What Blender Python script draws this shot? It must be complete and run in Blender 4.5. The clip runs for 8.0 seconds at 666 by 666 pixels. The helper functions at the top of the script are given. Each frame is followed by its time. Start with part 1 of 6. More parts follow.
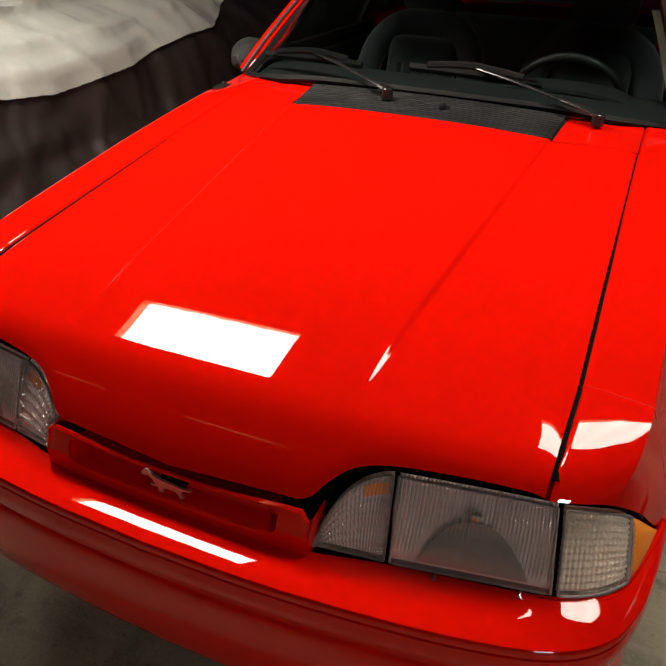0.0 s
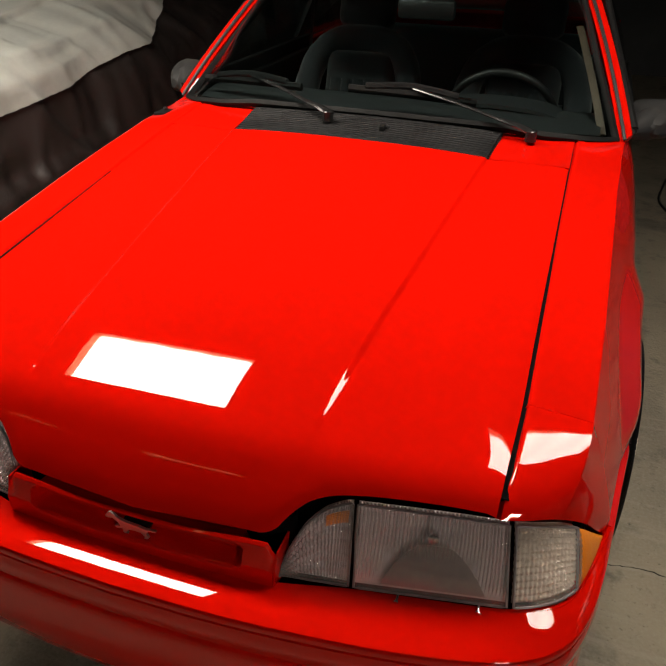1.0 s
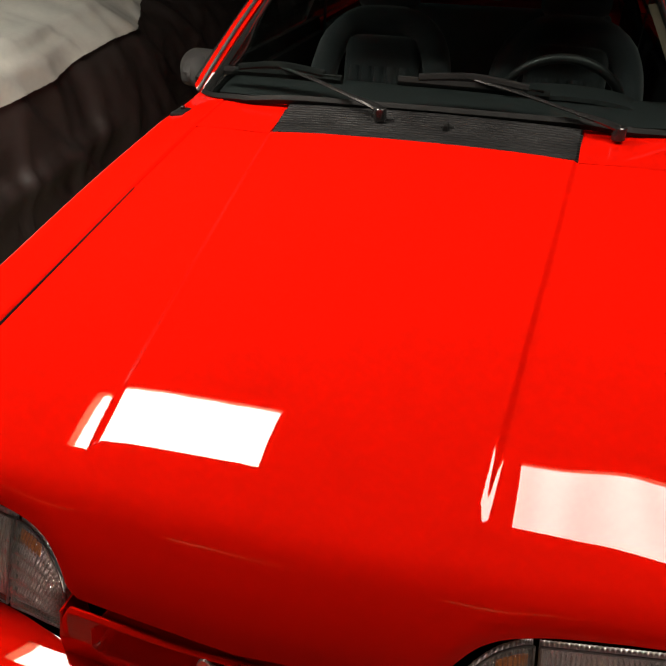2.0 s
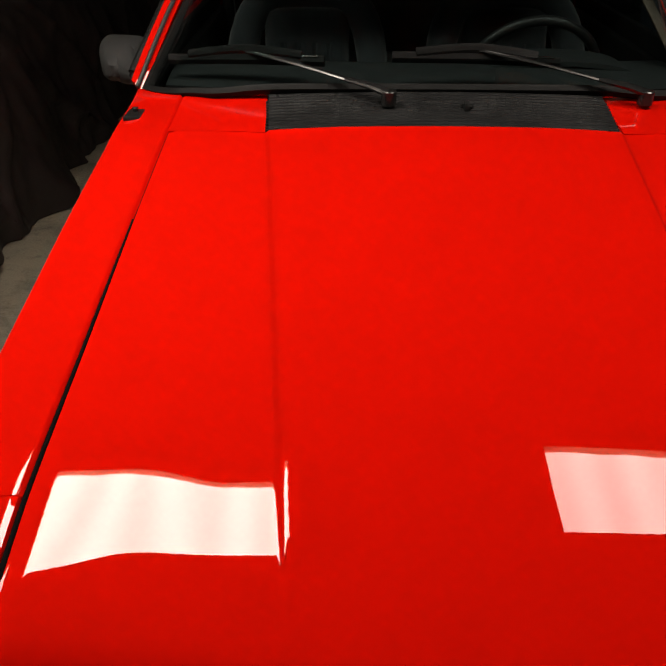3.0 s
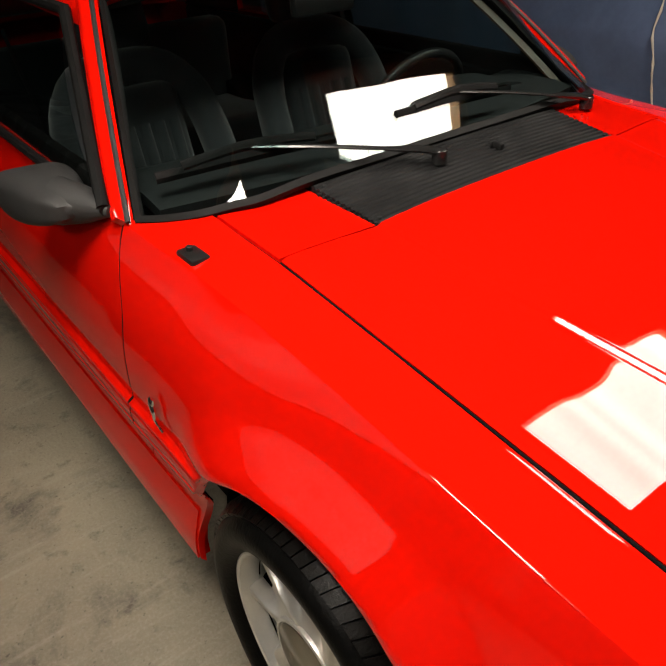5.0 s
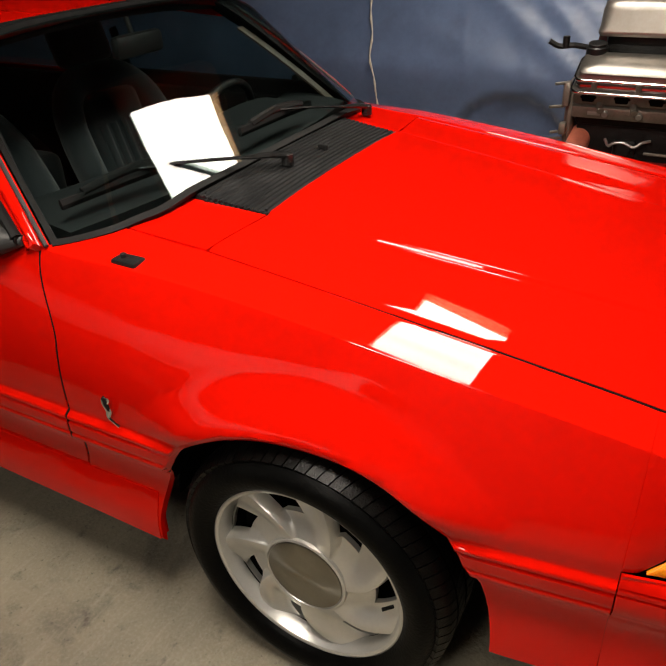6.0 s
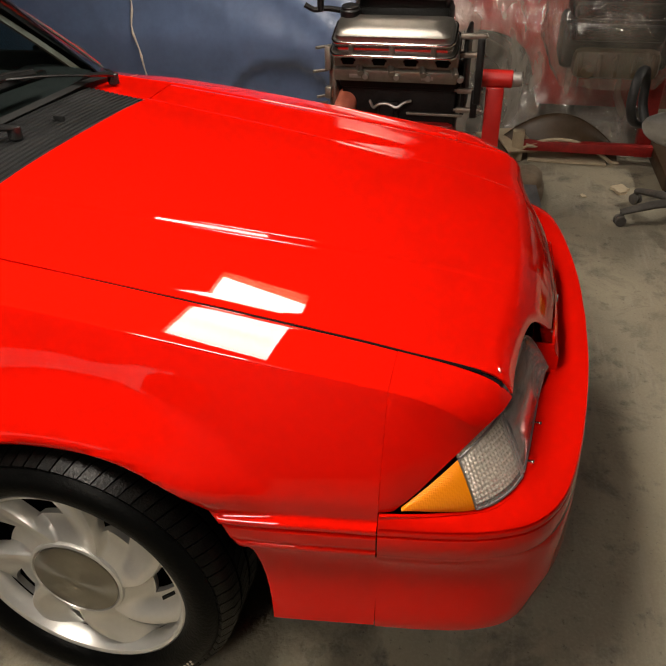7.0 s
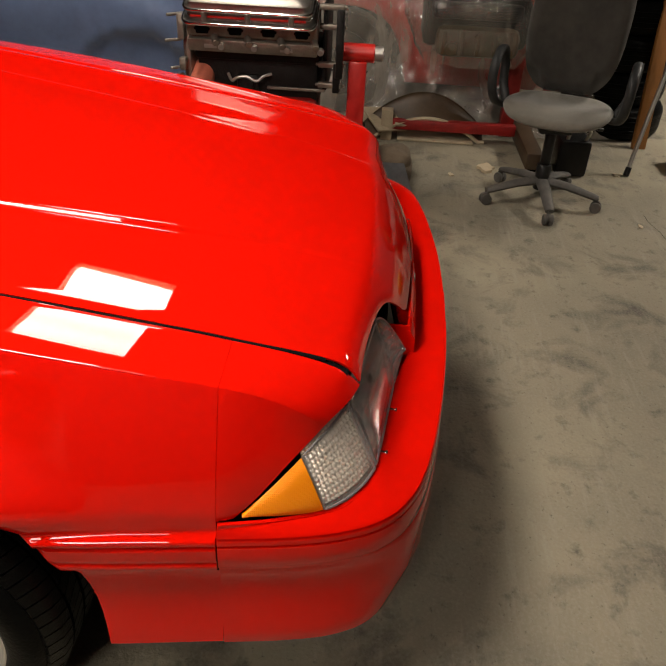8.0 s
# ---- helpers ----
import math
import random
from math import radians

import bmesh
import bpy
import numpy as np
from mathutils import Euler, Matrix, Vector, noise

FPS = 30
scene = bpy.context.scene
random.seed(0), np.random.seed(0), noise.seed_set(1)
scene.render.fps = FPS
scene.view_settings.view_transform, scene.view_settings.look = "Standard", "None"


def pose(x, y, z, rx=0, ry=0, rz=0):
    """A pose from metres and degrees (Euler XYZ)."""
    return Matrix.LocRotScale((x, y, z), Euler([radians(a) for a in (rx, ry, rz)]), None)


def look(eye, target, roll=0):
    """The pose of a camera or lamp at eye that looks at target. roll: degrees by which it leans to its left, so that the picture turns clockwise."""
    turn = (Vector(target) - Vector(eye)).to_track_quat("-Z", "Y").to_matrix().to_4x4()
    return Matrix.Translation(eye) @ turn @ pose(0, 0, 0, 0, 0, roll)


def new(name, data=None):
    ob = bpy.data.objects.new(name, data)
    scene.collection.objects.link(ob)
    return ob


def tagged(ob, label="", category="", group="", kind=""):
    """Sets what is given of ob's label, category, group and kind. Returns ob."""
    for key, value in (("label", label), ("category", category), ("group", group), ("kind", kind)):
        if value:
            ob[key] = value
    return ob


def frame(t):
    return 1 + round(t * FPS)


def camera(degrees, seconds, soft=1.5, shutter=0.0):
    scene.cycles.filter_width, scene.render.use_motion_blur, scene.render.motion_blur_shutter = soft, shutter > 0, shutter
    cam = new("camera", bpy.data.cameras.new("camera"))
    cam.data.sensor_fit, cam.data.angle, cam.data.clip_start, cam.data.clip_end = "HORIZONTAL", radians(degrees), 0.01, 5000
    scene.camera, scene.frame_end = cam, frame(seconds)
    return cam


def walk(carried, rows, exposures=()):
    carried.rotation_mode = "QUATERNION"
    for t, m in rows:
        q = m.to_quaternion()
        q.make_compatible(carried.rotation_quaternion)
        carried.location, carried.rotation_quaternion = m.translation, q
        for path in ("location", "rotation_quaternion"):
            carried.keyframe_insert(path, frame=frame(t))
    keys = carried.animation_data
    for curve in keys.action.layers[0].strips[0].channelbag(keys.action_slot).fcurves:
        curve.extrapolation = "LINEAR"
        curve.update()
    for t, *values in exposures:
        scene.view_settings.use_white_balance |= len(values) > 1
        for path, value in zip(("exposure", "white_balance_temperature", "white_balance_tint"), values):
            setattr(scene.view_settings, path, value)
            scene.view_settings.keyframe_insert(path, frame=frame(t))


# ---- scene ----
cam = camera(50.86, 8.0)
PATH = [
    (0, (0.5621, -0.6438, 1.4265), (-0.0881, 0.9404, 0.3933), 2.11),
    (0.5, (0.5961, -0.6508, 1.4738), (0.0754, 0.9669, 0.4193), 1.67),
    (1, (0.5641, -0.6465, 1.4942), (0.0357, 0.9843, 0.4639), 1.29),
    (1.5, (0.4354, -0.5780, 1.4637), (-0.0553, 1.0417, 0.3980), 2.90),
    (2, (0.2501, -0.4260, 1.4603), (-0.1903, 1.2047, 0.3893), 0.83),
    (2.2, (0.1778, -0.3788, 1.4478), (-0.1693, 1.2643, 0.3617), 1.89),
    (3.3, (-0.3367, -0.1365, 1.4101), (-0.2747, 1.4880, 0.2451), -2.26),
    (3.5, (-0.3880, -0.0743, 1.4305), (-0.2630, 1.5170, 0.2253), -2.86),
    (3.8, (-0.4959, -0.0193, 1.4215), (-0.1403, 1.5189, 0.1937), 0.47),
    (4, (-0.6272, 0.0039, 1.4401), (-0.1094, 1.5252, 0.2495), -0.47),
    (4.2, (-0.7680, 0.0278, 1.4897), (-0.1449, 1.5471, 0.3480), -1.59),
    (5.3, (-1.2837, 0.3712, 1.4901), (-0.1417, 1.6259, 0.4311), -2.30),
    (5.5, (-1.3804, 0.3753, 1.4888), (-0.1179, 1.5243, 0.4466), -1.32),
    (6, (-1.6517, 0.3559, 1.5379), (-0.1643, 1.2025, 0.5031), -2.44),
    (6.5, (-1.6553, 0.2831, 1.5175), (-0.0546, 0.8456, 0.4586), -1.42),
    (7, (-1.5629, 0.2151, 1.4770), (0.0664, 0.6138, 0.3877), -1.00),
    (7.5, (-1.4629, 0.1600, 1.4273), (0.1954, 0.3466, 0.3248), 1.21),
    (8, (-1.4479, 0.1449, 1.4173), (0.2042, 0.2297, 0.2933), 2.85),
]
walk(cam, [(t, look(eye, target, roll)) for t, eye, target, roll in PATH],
     [(0, 0.0), (2.0, -0.05), (3.3, -0.8), (3.9, -0.85), (4.2, -0.6), (5.3, 0.0), (8.0, 0.0)])

# ---- light: two main ceiling panels, thin front ones, two added fill panels, a dim room behind them ----
world = bpy.data.worlds.new("world")
scene.world = world
world.use_nodes = True
world.node_tree.nodes["Background"].inputs[0].default_value = (0.02, 0.02, 0.022, 1)
world.node_tree.nodes["Background"].inputs[1].default_value = 0.1
PANEL_GLOW = 19.5
CEILING = 2.46


# ---- materials ----
def material(name, base, rough=0.5, metal=0.0, vary=0.0, scale=8.0, bump=0.0, bump_scale=60.0, coat=0.0, coat_rough=0.03,
             emit=0.0, second=None, stretch=None, sheen=0.0, specular=0.5, rough_vary=0.0, threshold=None):
    """A surface with colour variation at two scales and a fine relief."""
    m = bpy.data.materials.new(name)
    m.use_nodes = True
    nt = m.node_tree
    p = nt.nodes["Principled BSDF"]
    p.inputs["Base Color"].default_value = (*base, 1)
    p.inputs["Roughness"].default_value = rough
    p.inputs["Metallic"].default_value = metal
    p.inputs["Coat Weight"].default_value = coat
    p.inputs["Coat Roughness"].default_value = coat_rough
    p.inputs["Sheen Weight"].default_value = sheen
    p.inputs["Specular IOR Level"].default_value = specular
    if emit:
        p.inputs["Emission Color"].default_value = (*base, 1)
        p.inputs["Emission Strength"].default_value = emit
    tc = nt.nodes.new("ShaderNodeTexCoord")
    src = tc.outputs["Object"]
    if stretch:
        mp = nt.nodes.new("ShaderNodeMapping")
        mp.inputs["Scale"].default_value = stretch
        nt.links.new(src, mp.inputs["Vector"])
        src = mp.outputs["Vector"]
    if vary or second:
        a = nt.nodes.new("ShaderNodeTexNoise")
        a.inputs["Scale"].default_value = scale
        a.inputs["Detail"].default_value = 6
        a.inputs["Roughness"].default_value = 0.65
        nt.links.new(src, a.inputs["Vector"])
        b = nt.nodes.new("ShaderNodeTexNoise")
        b.inputs["Scale"].default_value = scale * 9
        b.inputs["Detail"].default_value = 4
        nt.links.new(src, b.inputs["Vector"])
        add = nt.nodes.new("ShaderNodeMath")
        add.operation = "MULTIPLY_ADD"
        nt.links.new(b.outputs["Fac"], add.inputs[0])
        add.inputs[1].default_value = 0.35
        nt.links.new(a.outputs["Fac"], add.inputs[2])
        ramp = nt.nodes.new("ShaderNodeMapRange")
        lo, hi = threshold or (0.45, 0.9)
        ramp.inputs["From Min"].default_value, ramp.inputs["From Max"].default_value = lo, hi
        nt.links.new(add.outputs[0], ramp.inputs["Value"])
        mix = nt.nodes.new("ShaderNodeMix")
        mix.data_type = "RGBA"
        nt.links.new(ramp.outputs[0], mix.inputs["Factor"])
        other = second or tuple(c * (1 + vary) for c in base)
        first = base if second else tuple(c * (1 - vary) for c in base)
        mix.inputs["A"].default_value = (*first, 1)
        mix.inputs["B"].default_value = (*other, 1)
        nt.links.new(mix.outputs["Result"], p.inputs["Base Color"])
        if rough_vary:
            rr = nt.nodes.new("ShaderNodeMapRange")
            rr.inputs["From Min"].default_value, rr.inputs["From Max"].default_value = lo, hi
            rr.inputs["To Min"].default_value, rr.inputs["To Max"].default_value = rough - rough_vary, rough + rough_vary
            nt.links.new(add.outputs[0], rr.inputs["Value"])
            nt.links.new(rr.outputs[0], p.inputs["Roughness"])
    if bump:
        n = nt.nodes.new("ShaderNodeTexNoise")
        n.inputs["Scale"].default_value = bump_scale
        n.inputs["Detail"].default_value = 4
        nt.links.new(src, n.inputs["Vector"])
        bp = nt.nodes.new("ShaderNodeBump")
        bp.inputs["Strength"].default_value = bump
        bp.inputs["Distance"].default_value = 0.01
        nt.links.new(n.outputs["Fac"], bp.inputs["Height"])
        nt.links.new(bp.outputs["Normal"], p.inputs["Normal"])
    return m


def shine(nt, head_on, normal=None):
    """How strongly a thin clear sheet mirrors: little head-on, fully at a grazing look."""
    lw, pw, ma = (nt.nodes.new(k) for k in ("ShaderNodeLayerWeight", "ShaderNodeMath", "ShaderNodeMath"))
    lw.inputs["Blend"].default_value = 0.5
    pw.operation, pw.inputs[1].default_value = "POWER", 5
    ma.operation, ma.inputs[1].default_value, ma.inputs[2].default_value = "MULTIPLY_ADD", 1 - head_on, head_on
    if normal is not None:
        nt.links.new(normal, lw.inputs["Normal"])
    nt.links.new(lw.outputs["Facing"], pw.inputs[0])
    nt.links.new(pw.outputs[0], ma.inputs[0])
    return ma.outputs[0]


def glass(name, tint, ior=1.5, rough=0.0, haze=0.0):
    """Thin clear glass or plastic; haze: share of pale diffuse mixed in."""
    m = bpy.data.materials.new(name)
    m.use_nodes = True
    nt = m.node_tree
    nt.nodes.remove(nt.nodes["Principled BSDF"])
    tr, gl, mx = (nt.nodes.new(k) for k in ("ShaderNodeBsdfTransparent", "ShaderNodeBsdfGlossy", "ShaderNodeMixShader"))
    tr.inputs["Color"].default_value = (*tint, 1)
    gl.inputs["Roughness"].default_value = rough
    through_it = tr.outputs[0]
    if haze:
        df, hz = nt.nodes.new("ShaderNodeBsdfDiffuse"), nt.nodes.new("ShaderNodeMixShader")
        df.inputs["Color"].default_value = (0.8, 0.78, 0.74, 1)
        hz.inputs[0].default_value = haze
        nt.links.new(through_it, hz.inputs[1])
        nt.links.new(df.outputs[0], hz.inputs[2])
        through_it = hz.outputs[0]
    nt.links.new(shine(nt, ((ior - 1) / (ior + 1)) ** 2), mx.inputs[0])
    nt.links.new(through_it, mx.inputs[1])
    nt.links.new(gl.outputs[0], mx.inputs[2])
    nt.links.new(mx.outputs[0], nt.nodes["Material Output"].inputs["Surface"])
    return m


def honeycomb(name, base, pitch):
    """A moulded lens: small cells as relief."""
    m = material(name, base, 0.3, coat=0.35)
    nt = m.node_tree
    p = nt.nodes["Principled BSDF"]
    tc, vo, bp = (nt.nodes.new(k) for k in ("ShaderNodeTexCoord", "ShaderNodeTexVoronoi", "ShaderNodeBump"))
    vo.inputs["Scale"].default_value = 1 / pitch
    vo.inputs["Randomness"].default_value = 0.15
    nt.links.new(tc.outputs["Object"], vo.inputs["Vector"])
    bp.inputs["Strength"].default_value = 0.9
    bp.inputs["Distance"].default_value = 0.0012
    nt.links.new(vo.outputs["Distance"], bp.inputs["Height"])
    nt.links.new(bp.outputs["Normal"], p.inputs["Normal"])
    return m


RED = material("red_paint", (0.60, 0.0042, 0.0009), 0.5, coat=1.0, coat_rough=0.006, vary=0.012, scale=1.5, specular=0.0)
RED.node_tree.nodes["Principled BSDF"].inputs["Coat IOR"].default_value = 1.42
BLACK_PLASTIC = material("black_plastic", (0.008, 0.008, 0.008), 0.38, specular=0.35, vary=0.3, scale=40, bump=0.15, bump_scale=400)
GREY_PLASTIC = material("grey_plastic", (0.026, 0.026, 0.026), 0.5, specular=0.3, vary=0.25, scale=20, bump=0.12, bump_scale=500)
COWL = material("cowl_plastic", (0.013, 0.013, 0.0135), 0.45, specular=0.3, vary=0.4, scale=9, bump=0.1, bump_scale=300, rough_vary=0.12)
SEAL = material("black_rubber_seal", (0.006, 0.006, 0.006), 0.6, vary=0.3, scale=30, specular=0.15)
TYRE = material("tyre_rubber", (0.0022, 0.0022, 0.0021), 0.36, specular=0.06, vary=0.4, scale=14, bump=0.12, bump_scale=150)
TREAD = material("tread_rubber", (0.0036, 0.0033, 0.0030), 0.30, specular=0.14, vary=0.4, scale=30, bump=0.15, bump_scale=220)
ALLOY = material("alloy_paint", (0.66, 0.65, 0.62), 0.36, 0.7, vary=0.06, scale=14, bump=0.03, bump_scale=700)
CHROME = material("chrome", (0.8, 0.8, 0.8), 0.1, 1.0, vary=0.08, scale=30)
WIPER = material("satin_black_metal", (0.012, 0.012, 0.012), 0.22, vary=0.3, scale=30, specular=0.6)
DARK = material("underside_black", (0.004, 0.004, 0.004), 0.9, vary=0.3, scale=9, specular=0.05)
WINDSHIELD = glass("windshield_glass", (0.72, 0.80, 0.79), 1.55)
AMBER = honeycomb("amber_lens", (0.95, 0.27, 0.0), 0.0028)
REFLECTOR = material("lamp_reflector", (0.88, 0.80, 0.83), 0.15, 0.45, vary=0.12, scale=25)
CORNER = material("corner_reflector", (0.84, 0.77, 0.66), 0.17, 0.4, vary=0.15, scale=25)
SMOKE = material("reflector_bowl", (0.24, 0.215, 0.22), 0.3, 0.4, vary=0.3, scale=12)
SEAT = material("grey_seat_cloth", (0.016, 0.020, 0.023), 0.9, vary=0.2, scale=30, bump=0.3, bump_scale=600, sheen=0.3)
TRIM = material("dash_vinyl", (0.007, 0.009, 0.0095), 0.6, vary=0.2, scale=20, bump=0.15, bump_scale=400)
WALL = material("painted_wall", (0.055, 0.058, 0.060), 0.8, vary=0.12, scale=2, bump=0.1, bump_scale=60)
CEILING_PAINT = material("dark_ceiling", (0.035, 0.033, 0.03), 0.9, vary=0.3, scale=2)
WOOD = material("pine_wood", (0.34, 0.19, 0.075), 0.6, vary=0.25, scale=6, stretch=(1, 8, 8), bump=0.15, bump_scale=60)
BLUE = material("blue_cover", (0.085, 0.125, 0.225), 0.42, vary=0.16, scale=4, bump=0.10, bump_scale=250, sheen=0.3)
BROWN = material("brown_cover", (0.020, 0.0155, 0.014), 0.5, vary=0.2, scale=4, bump=0.15, bump_scale=300)
WHITE_CLOTH = material("pale_sheet", (0.37, 0.385, 0.355), 0.8, vary=0.08, scale=5, bump=0.2, bump_scale=380)
IRON = material("cast_iron", (0.006, 0.0056, 0.0052), 0.5, 0.2, vary=0.5, scale=18, bump=0.3, bump_scale=120, specular=0.3)
OLIVE = material("olive_paint", (0.060, 0.056, 0.026), 0.5, second=(0.085, 0.040, 0.022), scale=9, bump=0.5, bump_scale=40)
DULL_RED = material("dull_red_paint", (0.24, 0.008, 0.006), 0.5, vary=0.3, scale=14, bump=0.1, bump_scale=90)
PLANK = material("orange_wood", (0.26, 0.105, 0.022), 0.6, vary=0.3, scale=7, stretch=(1, 1, 0.15), bump=0.2, bump_scale=60)
CAST = material("cast_aluminium", (0.24, 0.215, 0.18), 0.42, 0.75, vary=0.2, scale=18, bump=0.3, bump_scale=180)
POLISHED = material("satin_aluminium", (0.30, 0.28, 0.25), 0.45, 0.9, vary=0.12, scale=10, bump=0.05, bump_scale=60)
STAND_RED = material("red_enamel", (0.50, 0.010, 0.006), 0.4, coat=0.5, coat_rough=0.1, vary=0.10, scale=9, bump=0.04, bump_scale=90)
VALVE = material("dull_polished_cover", (0.20, 0.185, 0.165), 0.36, 0.9, vary=0.15, scale=12, bump=0.05, bump_scale=120)
FILTER = material("oil_filter_orange", (0.55, 0.16, 0.10), 0.4, vary=0.15, scale=12)
DUSTY_BLACK = material("dusty_black_plastic", (0.10, 0.09, 0.078), 0.7, second=(0.035, 0.032, 0.03), scale=7, bump=0.1, bump_scale=300)
CHAIR_GREY = material("dusty_seat_cloth", (0.15, 0.135, 0.11), 0.9, vary=0.2, scale=9, bump=0.3, bump_scale=500, sheen=0.3)
CHAIR_BACK = material("worn_back_cloth", (0.050, 0.043, 0.034), 0.85, second=(0.012, 0.010, 0.008), scale=2.2, bump=0.3, bump_scale=500, sheen=0.2)
TAN = material("brown_bag_cloth", (0.16, 0.12, 0.08), 0.85, vary=0.25, scale=10, bump=0.4, bump_scale=160)
RUST = material("primer_brown", (0.060, 0.036, 0.018), 0.5, vary=0.3, scale=6, bump=0.1, bump_scale=80)
BEIGE = material("beige_board", (0.42, 0.34, 0.23), 0.8, vary=0.18, scale=9, bump=0.15, bump_scale=90)
IRON_DARK = material("dull_sheet_metal", (0.16, 0.16, 0.165), 0.62, 0.3, vary=0.25, scale=14)
STEEL = material("dull_steel", (0.45, 0.43, 0.40), 0.4, 0.8, vary=0.2, scale=14)
PALE = material("pale_scrap", (0.55, 0.50, 0.41), 0.8, vary=0.15, scale=20)
BODY_RED = material("faded_red_paint", (0.60, 0.045, 0.035), 0.45, coat=0.5, coat_rough=0.08, vary=0.10, scale=3)


def film(name, white, gloss=0.12, crinkle=16, mirror=0.05):
    """Thin clear plastic sheeting: mostly see-through, a little milky, with painted pale streaks for highlights and
    sharp shine on its creases.
    """
    m = bpy.data.materials.new(name)
    m.use_nodes = True
    nt = m.node_tree
    nt.nodes.remove(nt.nodes["Principled BSDF"])
    tr, df, gl, m1, m2, no, bp, tc = (nt.nodes.new(k) for k in ("ShaderNodeBsdfTransparent", "ShaderNodeBsdfDiffuse", "ShaderNodeBsdfGlossy", "ShaderNodeMixShader", "ShaderNodeMixShader", "ShaderNodeTexNoise", "ShaderNodeBump", "ShaderNodeTexCoord"))
    df.inputs["Color"].default_value = (0.8, 0.72, 0.62, 1)
    gl.inputs["Roughness"].default_value = gloss
    mp, wn = nt.nodes.new("ShaderNodeMapping"), nt.nodes.new("ShaderNodeTexNoise")
    mp.inputs["Scale"].default_value = (1.0, 1.0, 0.3)
    mp.inputs["Rotation"].default_value = (0.6, 0.2, 0.0)
    no.inputs["Scale"].default_value = crinkle
    no.inputs["Detail"].default_value = 5
    no.inputs["Distortion"].default_value = 0.8
    wn.inputs["Scale"].default_value = 6
    wn.inputs["Detail"].default_value = 5
    wn.inputs["Distortion"].default_value = 1.2
    bp.inputs["Strength"].default_value = 0.8
    bp.inputs["Distance"].default_value = 0.03
    # uneven milkiness; its pale streaks also paint in highlights on the folds
    ramp = nt.nodes.new("ShaderNodeMapRange")
    ramp.inputs["From Min"].default_value, ramp.inputs["From Max"].default_value = 0.36, 0.68
    ramp.inputs["To Min"].default_value, ramp.inputs["To Max"].default_value = white * 0.25, white * 1.75
    nt.links.new(tc.outputs["Object"], mp.inputs["Vector"])
    nt.links.new(mp.outputs["Vector"], no.inputs["Vector"])
    nt.links.new(mp.outputs["Vector"], wn.inputs["Vector"])
    nt.links.new(no.outputs["Fac"], bp.inputs["Height"])
    nt.links.new(wn.outputs["Fac"], ramp.inputs["Value"])
    for s in (df, gl):
        nt.links.new(bp.outputs["Normal"], s.inputs["Normal"])
    nt.links.new(ramp.outputs[0], m1.inputs[0])
    nt.links.new(tr.outputs[0], m1.inputs[1])
    nt.links.new(df.outputs[0], m1.inputs[2])
    nt.links.new(shine(nt, mirror, bp.outputs["Normal"]), m2.inputs[0])
    nt.links.new(m1.outputs[0], m2.inputs[1])
    nt.links.new(gl.outputs[0], m2.inputs[2])
    nt.links.new(m2.outputs[0], nt.nodes["Material Output"].inputs["Surface"])
    return m


def concrete():
    """Worn concrete: soft clouds, dark oily stains, pale dust, fine speckle and faint trowel streaks."""
    m = material("concrete", (0.21, 0.188, 0.147), 0.75, specular=0.2, bump=0.35, bump_scale=70)
    nt = m.node_tree
    p = nt.nodes["Principled BSDF"]
    tc = nt.nodes.new("ShaderNodeTexCoord")

    def layer(scale, detail, lo, hi, stretch=None, distort=0.0):
        n, r = nt.nodes.new("ShaderNodeTexNoise"), nt.nodes.new("ShaderNodeMapRange")
        n.inputs["Scale"].default_value, n.inputs["Detail"].default_value = scale, detail
        n.inputs["Roughness"].default_value, n.inputs["Distortion"].default_value = 0.62, distort
        src = tc.outputs["Object"]
        if stretch:
            mp = nt.nodes.new("ShaderNodeMapping")
            mp.inputs["Scale"].default_value, mp.inputs["Rotation"].default_value = stretch, (0, 0, 0.6)
            nt.links.new(src, mp.inputs["Vector"])
            src = mp.outputs["Vector"]
        nt.links.new(src, n.inputs["Vector"])
        r.inputs["From Min"].default_value, r.inputs["From Max"].default_value = lo, hi
        nt.links.new(n.outputs["Fac"], r.inputs["Value"])
        return r.outputs[0]

    colour = None
    for fac, tint, amount in ((layer(1.1, 7, 0.35, 0.65), (0.28, 0.245, 0.175), 1.0), (layer(4.2, 8, 0.52, 0.70, None, 0.6), (0.095, 0.084, 0.068), 0.9),
                              (layer(13, 6, 0.58, 0.75), (0.055, 0.048, 0.04), 0.8), (layer(9, 5, 0.55, 0.72, (0.35, 3.0, 1)), (0.33, 0.30, 0.24), 0.4),
                              (layer(110, 3, 0.45, 0.75), (0.33, 0.30, 0.25), 0.35), (layer(60, 4, 0.62, 0.74), (0.05, 0.043, 0.035), 0.7)):
        mix, k = nt.nodes.new("ShaderNodeMix"), nt.nodes.new("ShaderNodeMath")
        mix.data_type, k.operation, k.inputs[1].default_value = "RGBA", "MULTIPLY", amount
        nt.links.new(fac, k.inputs[0])
        nt.links.new(k.outputs[0], mix.inputs["Factor"])
        if colour is None:
            mix.inputs["A"].default_value = (0.185, 0.165, 0.125, 1)
        else:
            nt.links.new(colour, mix.inputs["A"])
        mix.inputs["B"].default_value = (*tint, 1)
        colour = mix.outputs["Result"]
    nt.links.new(colour, p.inputs["Base Color"])
    return m


CONCRETE = concrete()
FILM = film("plastic_film", 0.14, 0.06, 22, 0.14)
# the pale diffuse share is there to lift the lamps' brightness
LENS = glass("lamp_lens", (0.92, 0.90, 0.89), 1.55, 0.03, 0.08)
FILM_MILKY = film("milky_film", 0.28, 0.12, 15, 0.10)


